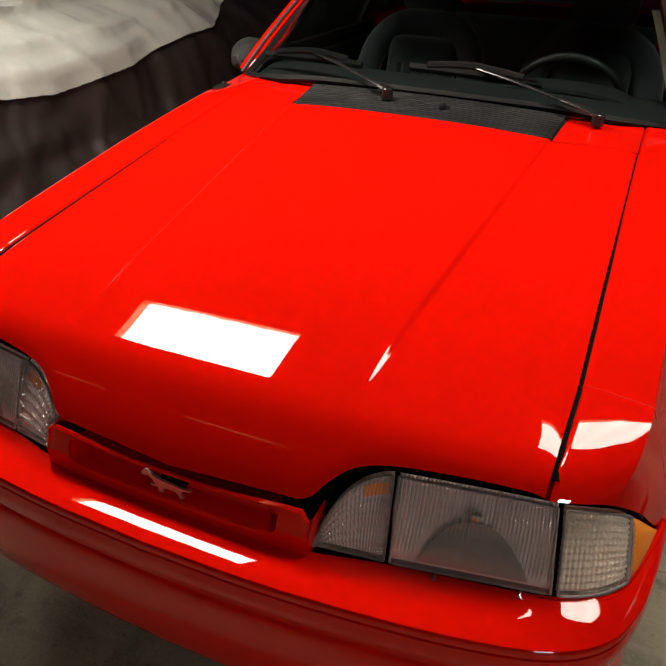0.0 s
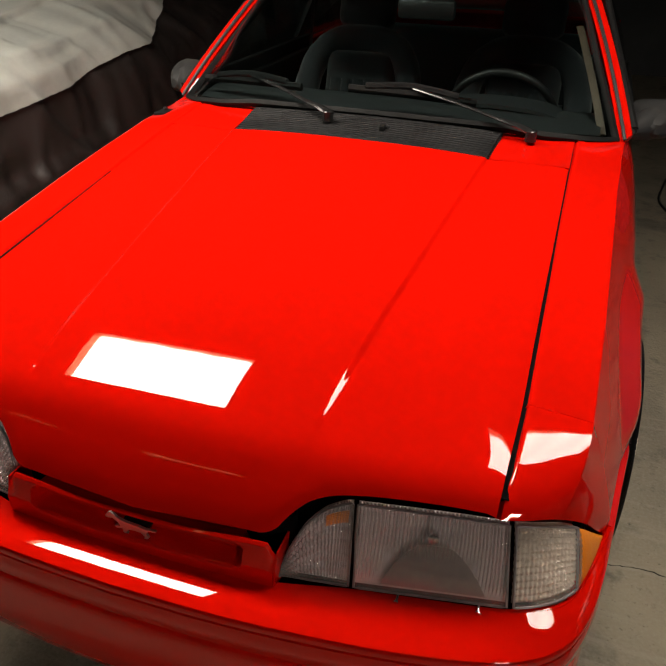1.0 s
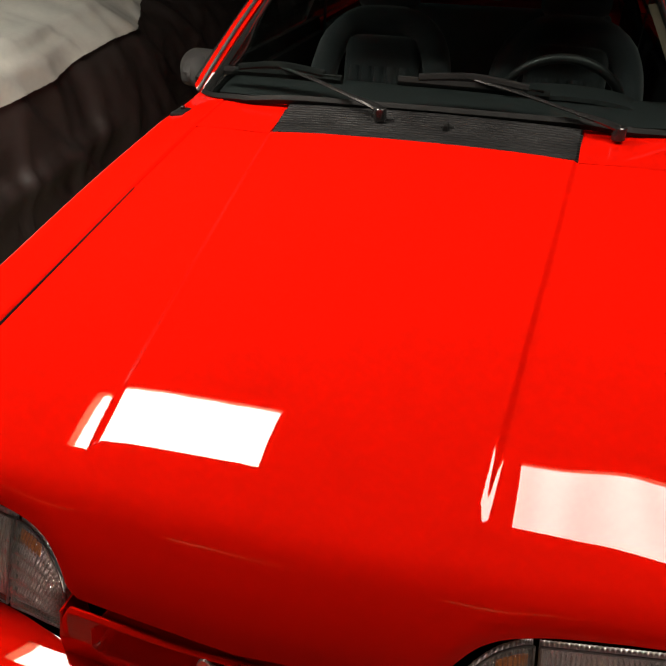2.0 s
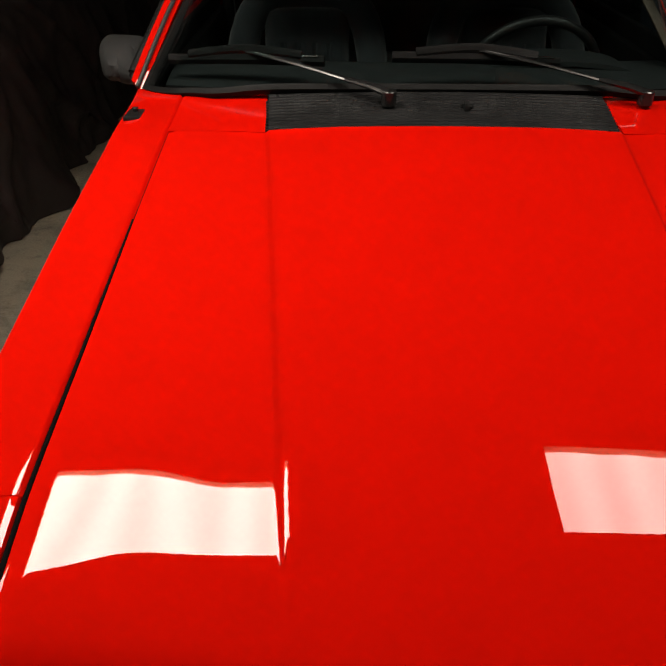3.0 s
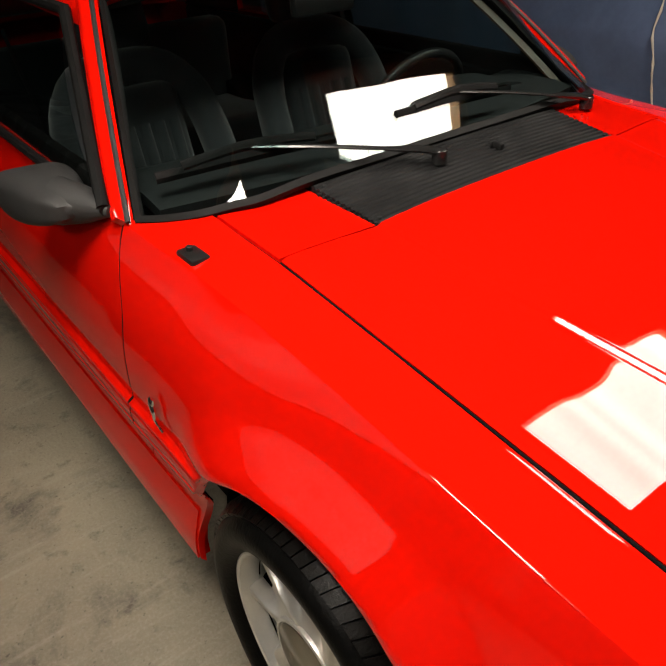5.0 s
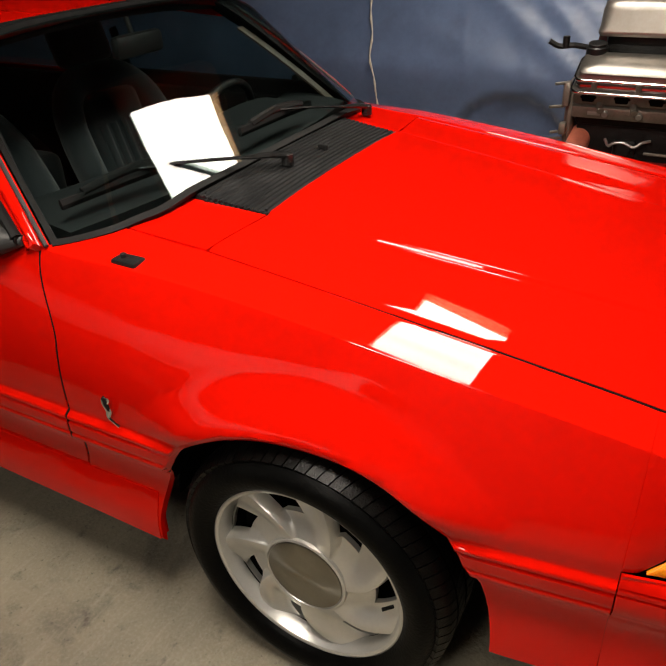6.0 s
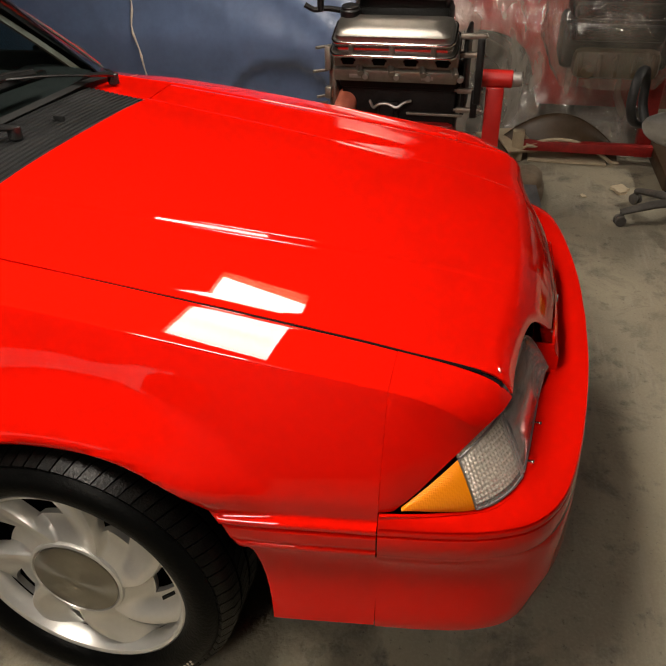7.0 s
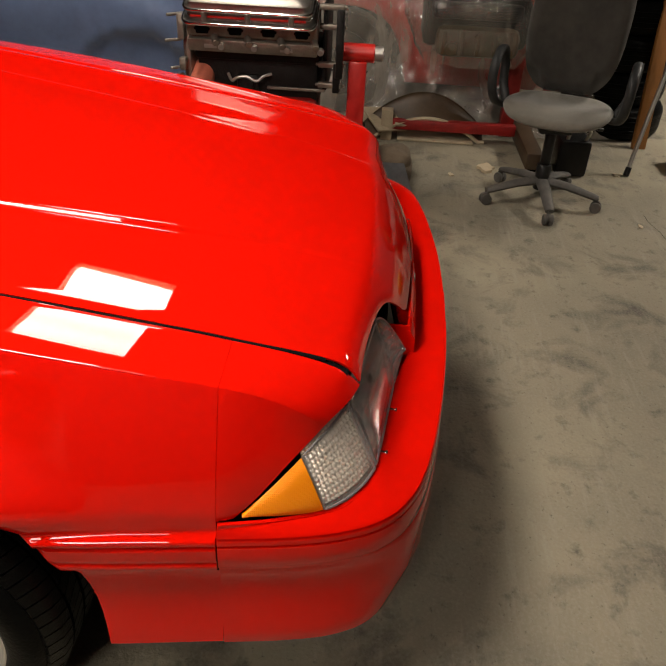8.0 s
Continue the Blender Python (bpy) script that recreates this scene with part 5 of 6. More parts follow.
def blue_rows(y):
    cab = smooth(y, 2.2, 3.2)
    # the cloth hangs in where it spans the wheel arch
    span = np.sqrt(max(0.0, 1 - ((y - 1.33) / 0.31) ** 2)) if abs(y - 1.33) < 0.31 else 0.0
    tuck = lambda z: 0.045 * float(smooth(0.40 + 0.29 * span - z, -0.012, 0.012)) * (span > 0)
    low = [(2.01, 0.006), (2.005, 0.2), (2.0, 0.4), (1.995, 0.5), (1.99, 0.56), (1.985, 0.60), (1.98, 0.64), (1.975, 0.67), (1.972, 0.70), (1.968, 0.75), (1.967, 0.80)]
    return [(x + tuck(z), z) for x, z in low] + [(1.975, 0.835), (2.01, 0.93), (2.06, 1.06), (2.13, 1.17), (2.3, 1.25 + 0.05 * cab), (2.6, 1.30 + 0.16 * cab), (3.0, 1.28 + 0.16 * cab), (3.4, 0.95 + 0.3 * cab), (3.6, 0.3)]


cover("car_cover", BLUE, "blue fabric cover over a parked car", 0.95, 5.4, blue_rows, [(0.020, 0.5, 0.6), (0.010, 0.15, 1.4)], 3.0, n=300, crease=0.012,
      drape=((1.0, 1.75, 0.245, 0.22, 0.060), (1.0, 1.55, 0.285, 0.30, 0.050), (1.0, 1.40, 0.335, 0.32, 0.045), (1.0, 1.9, 0.215, 0.10, 0.025), (2.5, 3.1, 0.34, -0.12, 0.05), (2.6, 3.3, 0.30, -0.10, 0.05)))
cords = [o for o in bpy.data.objects if o.name == "car_cover"][0]
line = []
for k, (x, z) in enumerate(curve(blue_rows(2.08), 90)[:50]):
    line.append((x - 0.022 + 0.004 * np.sin(1.3 * k), 1.97 + 0.155 * z + 0.006 * np.sin(0.9 * k), z + 0.002))
part("seam_cord", Mesh().tube(line, [0.005 + 0.0022 * np.sin(2.1 * k) for k in range(50)], 8), PALE, cords, "pale seam cord")


def brown_rows(y):
    cab = smooth(y, 2.6, 3.6)
    return [(-1.66, 0.006), (-1.68, 0.3), (-1.72, 0.6), (-1.78, 0.80), (-1.95, 0.92 + 0.04 * cab), (-2.2, 0.98 + 0.25 * cab), (-2.6, 1.02 + 0.35 * cab), (-3.1, 0.98 + 0.3 * cab), (-3.4, 0.3)]


cover("car_cover", BROWN, "brown fabric cover over a parked car", 1.15, 6.2, brown_rows, [(0.11, 0.55, 0.3), (0.045, 0.2, 0.9)], 11.0, side=-1, crease=0.05, drape=((1.15, 1.75, 0.185, 0.0, 0.06), (1.5, 2.6, 0.12, 0.03, 0.05)))
cover("dust_sheet", WHITE_CLOTH, "pale grey sheet thrown over the covered car", 1.12, 5.6, brown_rows, [(0.11, 0.55, 0.3), (0.045, 0.2, 0.9)], 11.0, side=-1, lift=0.018, crease=0.045, drape=((1.15, 2.5, 0.045, 0.0, 0.05), (1.15, 2.42, 0.112, -0.012, 0.075), (1.1, 2.1, 0.185, 0.05, 0.08), (1.9, 2.9, 0.075, 0.02, 0.04), (1.2, 1.9, 0.30, 0.03, 0.11), (1.3, 2.4, 0.42, -0.05, 0.14), (1.6, 2.8, 0.20, 0.06, 0.10), (2.0, 3.4, 0.52, 0.04, 0.13), (1.2, 2.0, 0.60, 0.02, 0.11)),
      cut=table([(1.1, 0.76), (1.44, 0.73), (1.7, 0.70), (1.93, 0.71), (2.24, 0.73), (2.5, 0.78), (2.77, 0.80), (3.0, 0.805), (3.2, 0.85), (3.45, 0.93), (3.7, 1.04), (5.6, 1.12)]))


# ---- engine on its stand ----
def wavy(points, amp, wl, seed):
    return [tuple(Vector(p) + amp * Vector((noise.noise(Vector(p) / wl + Vector((seed, 0, 0))), noise.noise(Vector(p) / wl + Vector((0, seed, 0))), noise.noise(Vector(p) / wl + Vector((0, 0, seed)))))) for p in points]


engine = thing("engine", "bare V8 engine with chrome valve cover on a red stand", "engine", (1.62, 0.67, 0))
engine.matrix_world = Matrix.Translation((1.62, 0.67, 0))


def epart(name, mesh, mat, label="", parent=None, sharp=35):
    ob = part(name, mesh, mat, None, label, sharp)
    ob.parent = parent or engine
    ob.matrix_parent_inverse = Matrix.Identity(4) if parent else Matrix.Translation((-1.62, -0.67, 0))
    return ob


epart("engine_block", Mesh().box((0.30, 0.50, 0.24), (1.66, 0.66, 0.66), 0.02).box((0.22, 0.46, 0.14), (1.64, 0.66, 0.50), 0.03).box((0.20, 0.52, 0.10), (1.60, 0.66, 0.76), 0.02), IRON, "dark cast iron engine block")
tilt = Matrix.Translation((1.455, 0.664, 0.83)) @ pose(0, 0, 0, 0, -14, 0)
head = epart("cylinder_head", Mesh().box((0.16, 0.51, 0.075), (0.04, 0, 0.035), 0.008, tilt).box((0.03, 0.51, 0.05), (-0.035, 0, -0.035), 0.006, tilt).box((0.10, 0.50, 0.06), (0.03, 0, -0.03), 0.01, tilt), CAST, "bare aluminium cylinder head")
for k in range(4):
    y = 0.195 - 0.13 * k
    epart("exhaust_port", Mesh().box((0.014, 0.050, 0.044), (-0.040, y, 0.030), 0.010, tilt), DARK, "", head)
    epart("plug_boss", Mesh().rod(tilt @ Vector((-0.03, y - 0.045, 0.0)), tilt @ Vector((-0.075, y - 0.058, -0.012)), 0.014, 14), CAST, "", head)
    epart("head_bolt", Mesh().rod(tilt @ Vector((-0.045, y - 0.075, -0.03)), tilt @ Vector((-0.068, y - 0.075, -0.03)), 0.013, 8), STEEL, "", head)
for k in range(8):
    y = 0.22 - 0.13 * (k // 2) - 0.052 * (k % 2)
    epart("port_stud_hole", Mesh().rod(tilt @ Vector((-0.038, y, 0.028)), tilt @ Vector((-0.043, y, 0.028)), 0.006, 8), DARK, "", head)
# lettering cast on the flange, as plain bars
for k in range(2):
    epart("cast_mark", Mesh().box((0.004, 0.05, 0.016), (-0.052, 0.165 - 0.30 * k, -0.035), 0.002, tilt), STEEL, "", head)
cov = Matrix.Translation((1.44, 0.668, 0.905)) @ pose(0, 0, 0, 0, -24, 0)


def rounded(w, l, r, n=6):
    out = []
    for cx, cy, a0 in ((w / 2 - r, l / 2 - r, 0), (-w / 2 + r, l / 2 - r, 90), (-w / 2 + r, -l / 2 + r, 180), (w / 2 - r, -l / 2 + r, 270)):
        out += [(cx + r * np.cos(radians(a0 + 90 * k / n)), cy + r * np.sin(radians(a0 + 90 * k / n))) for k in range(n + 1)]
    return out


def tier(levels, m):
    rows = [[(x, y, z) for x, y in rounded(w, l, r)] for w, l, r, z in levels]
    w, l, r, z = levels[-1]
    rows.append([(0, 0, z)] * len(rows[0]))
    return Mesh().grid([[m @ Vector(q) for q in row] for row in rows], True)


vc = epart("valve_cover", tier([(0.175, 0.50, 0.03, 0), (0.18, 0.505, 0.032, 0.003), (0.18, 0.505, 0.032, 0.012), (0.155, 0.48, 0.03, 0.016), (0.150, 0.475, 0.03, 0.045), (0.160, 0.485, 0.03, 0.052), (0.160, 0.485, 0.03, 0.060), (0.150, 0.47, 0.03, 0.066), (0.145, 0.465, 0.03, 0.082), (0.12, 0.44, 0.03, 0.092), (0.02, 0.3, 0.01, 0.094)], cov), VALVE, "satin silver valve cover with chrome rims", sharp=40)
for lvl, w_, l_ in ((0.007, 0.184, 0.509), (0.056, 0.164, 0.489), (0.030, 0.154, 0.479)):
    ring = [cov @ Vector((x, y, lvl)) for x, y in rounded(w_, l_, 0.032)]
    epart("cover_rim", Mesh().tube(ring + ring[:1], 0.0065 if lvl != 0.030 else 0.003, 8), CHROME, "bright chrome rim", vc, 60)
epart("cover_stripe", Mesh().box((0.006, 0.44, 0.008), (-0.078, 0, 0.030), 0.002, cov), STAND_RED, "thin red stripe", vc)
for k in range(3):
    y = 0.165 - 0.165 * k
    epart("cover_bolt", Mesh().box((0.028, 0.022, 0.044), (-0.078, y, 0.026), 0.008, cov).rod(cov @ Vector((-0.085, y, 0.04)), cov @ Vector((-0.085, y, 0.056)), 0.008, 8), POLISHED, "", vc)
epart("filler_cap", Mesh().rod((1.475, 0.86, 0.985), (1.468, 0.86, 1.035), 0.042, 24).rod((1.468, 0.86, 1.033), (1.466, 0.86, 1.045), 0.036, 24), BLACK_PLASTIC, "black oil filler cap", vc)
epart("breather_pipe", Mesh().tube(curve([(1.50, 0.90, 1.02), (1.48, 0.96, 1.03), (1.47, 1.01, 1.025), (1.46, 1.05, 1.045)], 12), 0.011, 8).rod((1.47, 0.985, 1.02), (1.47, 0.985, 1.065), 0.014, 10), IRON)
epart("intake_manifold", Mesh().box((0.22, 0.40, 0.10), (1.66, 0.66, 0.99), 0.03).box((0.16, 0.36, 0.05), (1.63, 0.66, 1.05), 0.01), IRON, "dark intake manifold")
epart("plenum", tier([(0.20, 0.39, 0.02, 1.065), (0.215, 0.405, 0.03, 1.075), (0.215, 0.405, 0.03, 1.085), (0.205, 0.40, 0.04, 1.10), (0.20, 0.395, 0.05, 1.16), (0.185, 0.38, 0.05, 1.185), (0.14, 0.33, 0.05, 1.197), (0.02, 0.2, 0.01, 1.20)], Matrix.Translation((1.60, 0.672, 0))), POLISHED, "polished silver intake plenum", sharp=50)
epart("plenum_knob", Mesh().rod((1.55, 0.475, 1.10), (1.53, 0.445, 1.10), 0.012, 10).rod((1.55, 0.475, 1.14), (1.54, 0.455, 1.14), 0.010, 10), IRON)
epart("timing_cover", Mesh().box((0.22, 0.035, 0.30), (1.60, 0.945, 0.74), 0.02).box((0.05, 0.03, 0.10), (1.475, 0.955, 0.84), 0.01).box((0.04, 0.03, 0.05), (1.465, 0.955, 0.70), 0.008), CAST, "aluminium timing cover")
for k, (x, z) in enumerate(((1.462, 0.885), (1.462, 0.79), (1.462, 0.685), (1.462, 0.655))):
    epart("front_bolt", Mesh().rod((x + 0.01, 0.96, z), (x - 0.03, 1.0 + 0.015 * (k % 2), z), 0.006, 10), CAST)
epart("oil_filter", Mesh().rod((1.56, 0.885, 0.665), (1.415, 0.895, 0.60), 0.047, 28), FILTER, "orange-red oil filter")
epart("fuel_pump_plate", Mesh().box((0.02, 0.09, 0.07), (1.50, 0.70, 0.63), 0.02).rod((1.50, 0.70, 0.63), (1.47, 0.70, 0.63), 0.03, 18), IRON)
epart("mount_wire", Mesh().tube(curve([(1.49, 0.78, 0.665), (1.475, 0.76, 0.64), (1.47, 0.74, 0.655), (1.47, 0.70, 0.66), (1.47, 0.66, 0.645), (1.475, 0.63, 0.665), (1.49, 0.60, 0.672)], 24), 0.006, 8), STEEL)
epart("sump", Mesh().box((0.20, 0.30, 0.16), (1.58, 0.56, 0.50), 0.03), DULL_RED, "red oil pan")
epart("oil_rail", Mesh().box((0.012, 0.24, 0.012), (1.50, 0.50, 0.615), 0.003), CAST)
plate = epart("stand_plate", Mesh().box((0.26, 0.02, 0.34), (1.64, 0.385, 0.78), 0.01), IRON, "black mounting plate")
for x, z in ((1.50, 0.935), (1.50, 0.64), (1.52, 0.86), (1.50, 0.72)):
    epart("stand_arm", Mesh().box((0.026, 0.10, 0.022), (x, 0.36, z), 0.005).rod((x, 0.42, z), (x, 0.30, z), 0.006, 10), CAST, "", plate)
epart("stand_upright", Mesh().box((0.03, 0.03, 0.26), (1.49, 0.325, 0.80), 0.006).box((0.03, 0.03, 0.12), (1.50, 0.335, 0.67), 0.006), IRON, "", plate)
epart("pivot_tube", Mesh().rod((1.63, 0.34, 0.745), (1.63, 0.185, 0.745), 0.037, 28), STAND_RED, "red pivot tube")
epart("pivot_end", Mesh().rod((1.63, 0.19, 0.745), (1.63, 0.15, 0.745), 0.030, 24).box((0.02, 0.012, 0.02), (1.61, 0.150, 0.745), 0.004), STEEL)
epart("stand_post", Mesh().box((0.075, 0.075, 0.66), (1.63, 0.255, 0.385), 0.006), STAND_RED, "red stand post")
epart("stand_base", Mesh().box((0.07, 0.80, 0.07), (1.63, 0.60, 0.075), 0.006).box((0.80, 0.07, 0.07), (1.63, 0.245, 0.075), 0.006), STAND_RED, "red stand base")
for x, y in ((1.26, 0.245), (2.0, 0.245), (1.63, 0.96)):
    epart("caster", Mesh().rod((x - 0.015, y, 0.04), (x + 0.015, y, 0.04), 0.04, 18), DARK)

# ---- second engine, wrapped in film, on another stand ----
wrapped = thing("wrapped_engine", "engine wrapped in clear plastic film on a red stand", "engine", (2.75, -0.33, 0))
wrapped.matrix_world = Matrix.Translation((2.75, -0.33, 0))


def wpart(name, mesh, mat, label="", sharp=35):
    ob = part(name, mesh, mat, None, label, sharp)
    ob.parent = wrapped
    ob.matrix_parent_inverse = Matrix.Translation((-2.75, 0.33, 0))
    return ob


wpart("engine_block", Mesh().box((0.36, 0.56, 0.26), (2.76, -0.33, 0.72), 0.04).box((0.30, 0.50, 0.12), (2.76, -0.33, 0.90), 0.03).box((0.10, 0.46, 0.08), (2.58, -0.33, 0.78), 0.02), IRON, "dark engine block under film")
wpart("rocker_cover", Mesh().box((0.13, 0.46, 0.08), (2.62, -0.33, 0.88), 0.03), IRON)
case = Mesh().box((0.34, 0.44, 0.15), (2.68, -0.34, 0.63), 0.04)
for k in range(5):
    case.box((0.012, 0.022, 0.12), (2.506, -0.52 + 0.09 * k, 0.63), 0.004)
case.rod((2.52, -0.20, 0.60), (2.49, -0.20, 0.60), 0.035, 18).rod((2.52, -0.45, 0.665), (2.485, -0.45, 0.665), 0.012, 10).rod((2.52, -0.33, 0.665), (2.485, -0.33, 0.665), 0.012, 10)
wpart("lower_case", case, OLIVE, "olive painted lower case")
rows = []
for a in np.linspace(0, 2 * np.pi, 90, endpoint=False):
    row = []
    for v in np.linspace(0, 1, 44):
        z = 0.50 + 0.56 * v
        k = 0.60 + 0.40 * np.sin(np.pi * min(v * 1.25 + 0.12, 1) * 0.62)
        sx, sy = 0.30 * k * np.sign(np.cos(a)) * abs(np.cos(a)) ** 0.6, 0.38 * k * np.sign(np.sin(a)) * abs(np.sin(a)) ** 0.6
        f = 1 + 0.07 * noise.noise(Vector((np.cos(a) * 3.2, np.sin(a) * 3.2, v * 5))) + 0.035 * noise.noise(Vector((np.cos(a) * 11, np.sin(a) * 11, v * 13)))
        if v > 0.88:
            f *= 1 - 0.97 * ((v - 0.88) / 0.12) ** 2
        row.append((2.75 + sx * f, -0.33 + sy * f, z + 0.02 * noise.noise(Vector((a * 2, v * 4, 3)))))
    rows.append(row)
wpart("film", Mesh().grid(np.array(rows).transpose(1, 0, 2), True), FILM, "crumpled clear plastic film", 80)
wpart("stand_post", Mesh().box((0.08, 0.08, 0.62), (2.86, -0.62, 0.36), 0.006), DULL_RED, "red stand post")
wpart("stand_bar", Mesh().box((0.06, 0.78, 0.06), (2.80, -0.28, 0.10), 0.005), DULL_RED, "red stand bar")
wpart("stand_foot", Mesh().box((0.07, 0.07, 0.18), (2.80, 0.10, 0.092), 0.006), BEIGE, "worn bare steel foot")
wpart("stand_leg", Mesh().box((0.56, 0.09, 0.09), (2.62, -0.72, 0.075), 0.008), RUST, "rusty brown leg")
for x, y in ((2.38, -0.72), (2.86, -0.72)):
    wpart("caster", Mesh().rod((x, y - 0.02, 0.03), (x, y + 0.02, 0.03), 0.03, 16), DARK)

# ---- red car under clear sheeting ----
redcar = thing("red_car", "old red car under clear plastic sheeting", "car", (3.9, 0.3, 0))
redcar.matrix_world = Matrix.Translation((3.9, 0.3, 0))


def rpart(name, mesh, mat, label="", sharp=50):
    ob = part(name, mesh, mat, None, label, sharp)
    ob.parent = redcar
    ob.matrix_parent_inverse = Matrix.Translation((-3.9, -0.3, 0))
    return ob


rows = []
for y in np.linspace(-1.3, 2.2, 60):
    sec = curve([(3.30, 0.22), (3.24, 0.45), (3.20, 0.66), (3.25, 0.84), (3.42, 0.93), (3.8, 0.99 + 0.3 * smooth(y, 0.7, 1.6)), (4.3, 0.98 + 0.3 * smooth(y, 0.7, 1.6)), (4.7, 0.85), (4.75, 0.3)], 40)
    low = float(arch_low(y, 0.42, 0.22))
    rows.append([(x + 0.10 * smooth(-y, 0.9, 1.3), y, max(z, low) if x < 3.4 else z) for x, z in sec])
rpart("body", panel(Mesh(), rows, (0.02, 0, -0.01)), BODY_RED, "faded red bodywork")
rpart("wheel", Mesh().lathe([(0.0005, 0), (0.15, 0.01), (0.19, 0.0), (0.20, 0.03), (0.30, 0.03), (0.315, 0.0), (0.315, -0.18), (0.2, -0.19)], 48, Matrix.Translation((3.30, 0.42, 0.315)) @ pose(0, 0, 0, 0, -90, 0)), TYRE, "dusty black wheel")
rpart("inner_wing", Mesh().box((0.9, 3.0, 0.3), (3.95, 0.4, 0.42), 0.05), DARK)
rows = []
for y in np.linspace(-1.35, 2.3, 170):
    sec = curve([(3.00 + 0.05 * np.sin(3 * y), 0.012), (3.08, 0.18), (3.14, 0.42), (3.13, 0.66), (3.19, 0.87), (3.38, 0.965), (3.8, 1.03 + 0.3 * smooth(y, 0.7, 1.6)), (4.3, 1.03 + 0.3 * smooth(y, 0.7, 1.6)), (4.8, 0.9), (4.85, 0.3)], 70)
    row = []
    for x, z in sec:
        w = smooth(-z, -1.0, -0.1)
        n = 0.06 * noise.noise(Vector((y * 2.6 + z * 1.3, z * 1.2, 4))) + 0.035 * abs(noise.noise(Vector((y * 5 - z * 4, z * 2, 14)))) + 0.022 * noise.noise(Vector((y * 9 + z * 6, z * 4, 9))) + 0.008 * noise.noise(Vector((y * 24 + z * 12, z * 14, 2)))
        row.append((x - (n + 0.01) * (0.4 + 0.6 * w), y, max(z + 0.3 * n, 0.006)))
    rows.append(row)
rpart("film", Mesh().grid(rows), FILM_MILKY, "clear plastic sheeting in folds", 80)

# ---- swivel chair ----
chair = thing("office_chair", "dusty grey swivel office chair with loop arms", "chair", (1.98, -0.69, 0))
chair.matrix_world = Matrix.Translation((1.98, -0.69, 0))
TURN = Matrix.Translation((1.98, -0.69, 0)) @ pose(0, 0, 0, 0, 0, -20) @ Matrix.Translation((-1.98, 0.69, 0))


def cpart(name, mesh, mat, label="", parent=None, sharp=45, turned=False):
    if turned:
        mesh.v = [tuple(TURN @ Vector(q)) for q in mesh.v]
    ob = part(name, mesh, mat, None, label, sharp)
    ob.parent = parent or chair
    ob.matrix_parent_inverse = Matrix.Identity(4) if parent else Matrix.Translation((-1.98, 0.69, 0))
    return ob


hubp = Vector((1.98, -0.69, 0))
for tx, ty in ((1.904, -0.418), (1.692, -0.691), (1.887, -0.972), (2.215, -0.885), (2.228, -0.516)):
    d = Vector((tx, ty, 0)) - hubp
    d = d.normalized() * 0.285
    tip = hubp + d
    leg = cpart("base_leg", Mesh().tube([hubp + d * 0.08 + Vector((0, 0, 0.115)), hubp + d * 0.45 + Vector((0, 0, 0.105)), hubp + d * 0.9 + Vector((0, 0, 0.078)), tip + Vector((0, 0, 0.070))], [0.034, 0.030, 0.025, 0.022], 12, 0.62), DUSTY_BLACK, "dusty grey base leg")
    side = Vector((-d.y, d.x, 0)).normalized() * 0.014
    for sgn in (-1, 1):
        cpart("caster_wheel", Mesh().rod(tip + side * sgn * 0.4 + Vector((0, 0, 0.027)), tip + side * sgn * 1.6 + Vector((0, 0, 0.027)), 0.027, 18), DUSTY_BLACK, "", leg)
    cpart("caster_hood", Mesh().rod(tip - side * 0.5 + Vector((0, 0, 0.040)), tip + side * 0.5 + Vector((0, 0, 0.040)), 0.022, 14).rod(tip + Vector((0, 0, 0.04)), tip + Vector((0, 0, 0.075)), 0.007, 8), DUSTY_BLACK, "", leg)
cpart("column", Mesh().rod(hubp + Vector((0, 0, 0.07)), hubp + Vector((0, 0, 0.20)), 0.036, 24).rod(hubp + Vector((0, 0, 0.19)), hubp + Vector((0, 0, 0.40)), 0.026, 20), BLACK_PLASTIC, "black gas column")
cpart("mechanism", Mesh().box((0.26, 0.16, 0.05), (2.02, -0.69, 0.395), 0.015).rod((2.0, -0.69, 0.39), (1.98, -0.93, 0.385), 0.008, 8), BLACK_PLASTIC)


def cushion(half_w, half_l, power, thick, lift):
    """A padded cushion: rings from the middle of the top out over a rounded rim and under; lift(x, y) shapes it."""
    rings = []
    for k, d in [(0.02, 0.0), (0.3, 0.0), (0.55, 0.0), (0.75, -0.001), (0.87, -0.004), (0.94, -0.010), (0.985, -0.020), (1.0, -0.034), (0.985, -0.048), (0.93, -0.058), (0.6, -0.062), (0.02, -0.062)]:
        ring = []
        for a in np.linspace(0, 2 * np.pi, 56, endpoint=False):
            c, n = np.cos(a), np.sin(a)
            x, y = half_w * k * np.sign(c) * abs(c) ** (2 / power), half_l * k * np.sign(n) * abs(n) ** (2 / power)
            ring.append((x, y, lift(x, y) + d * thick / 0.062))
        rings.append(ring)
    return np.array(rings)


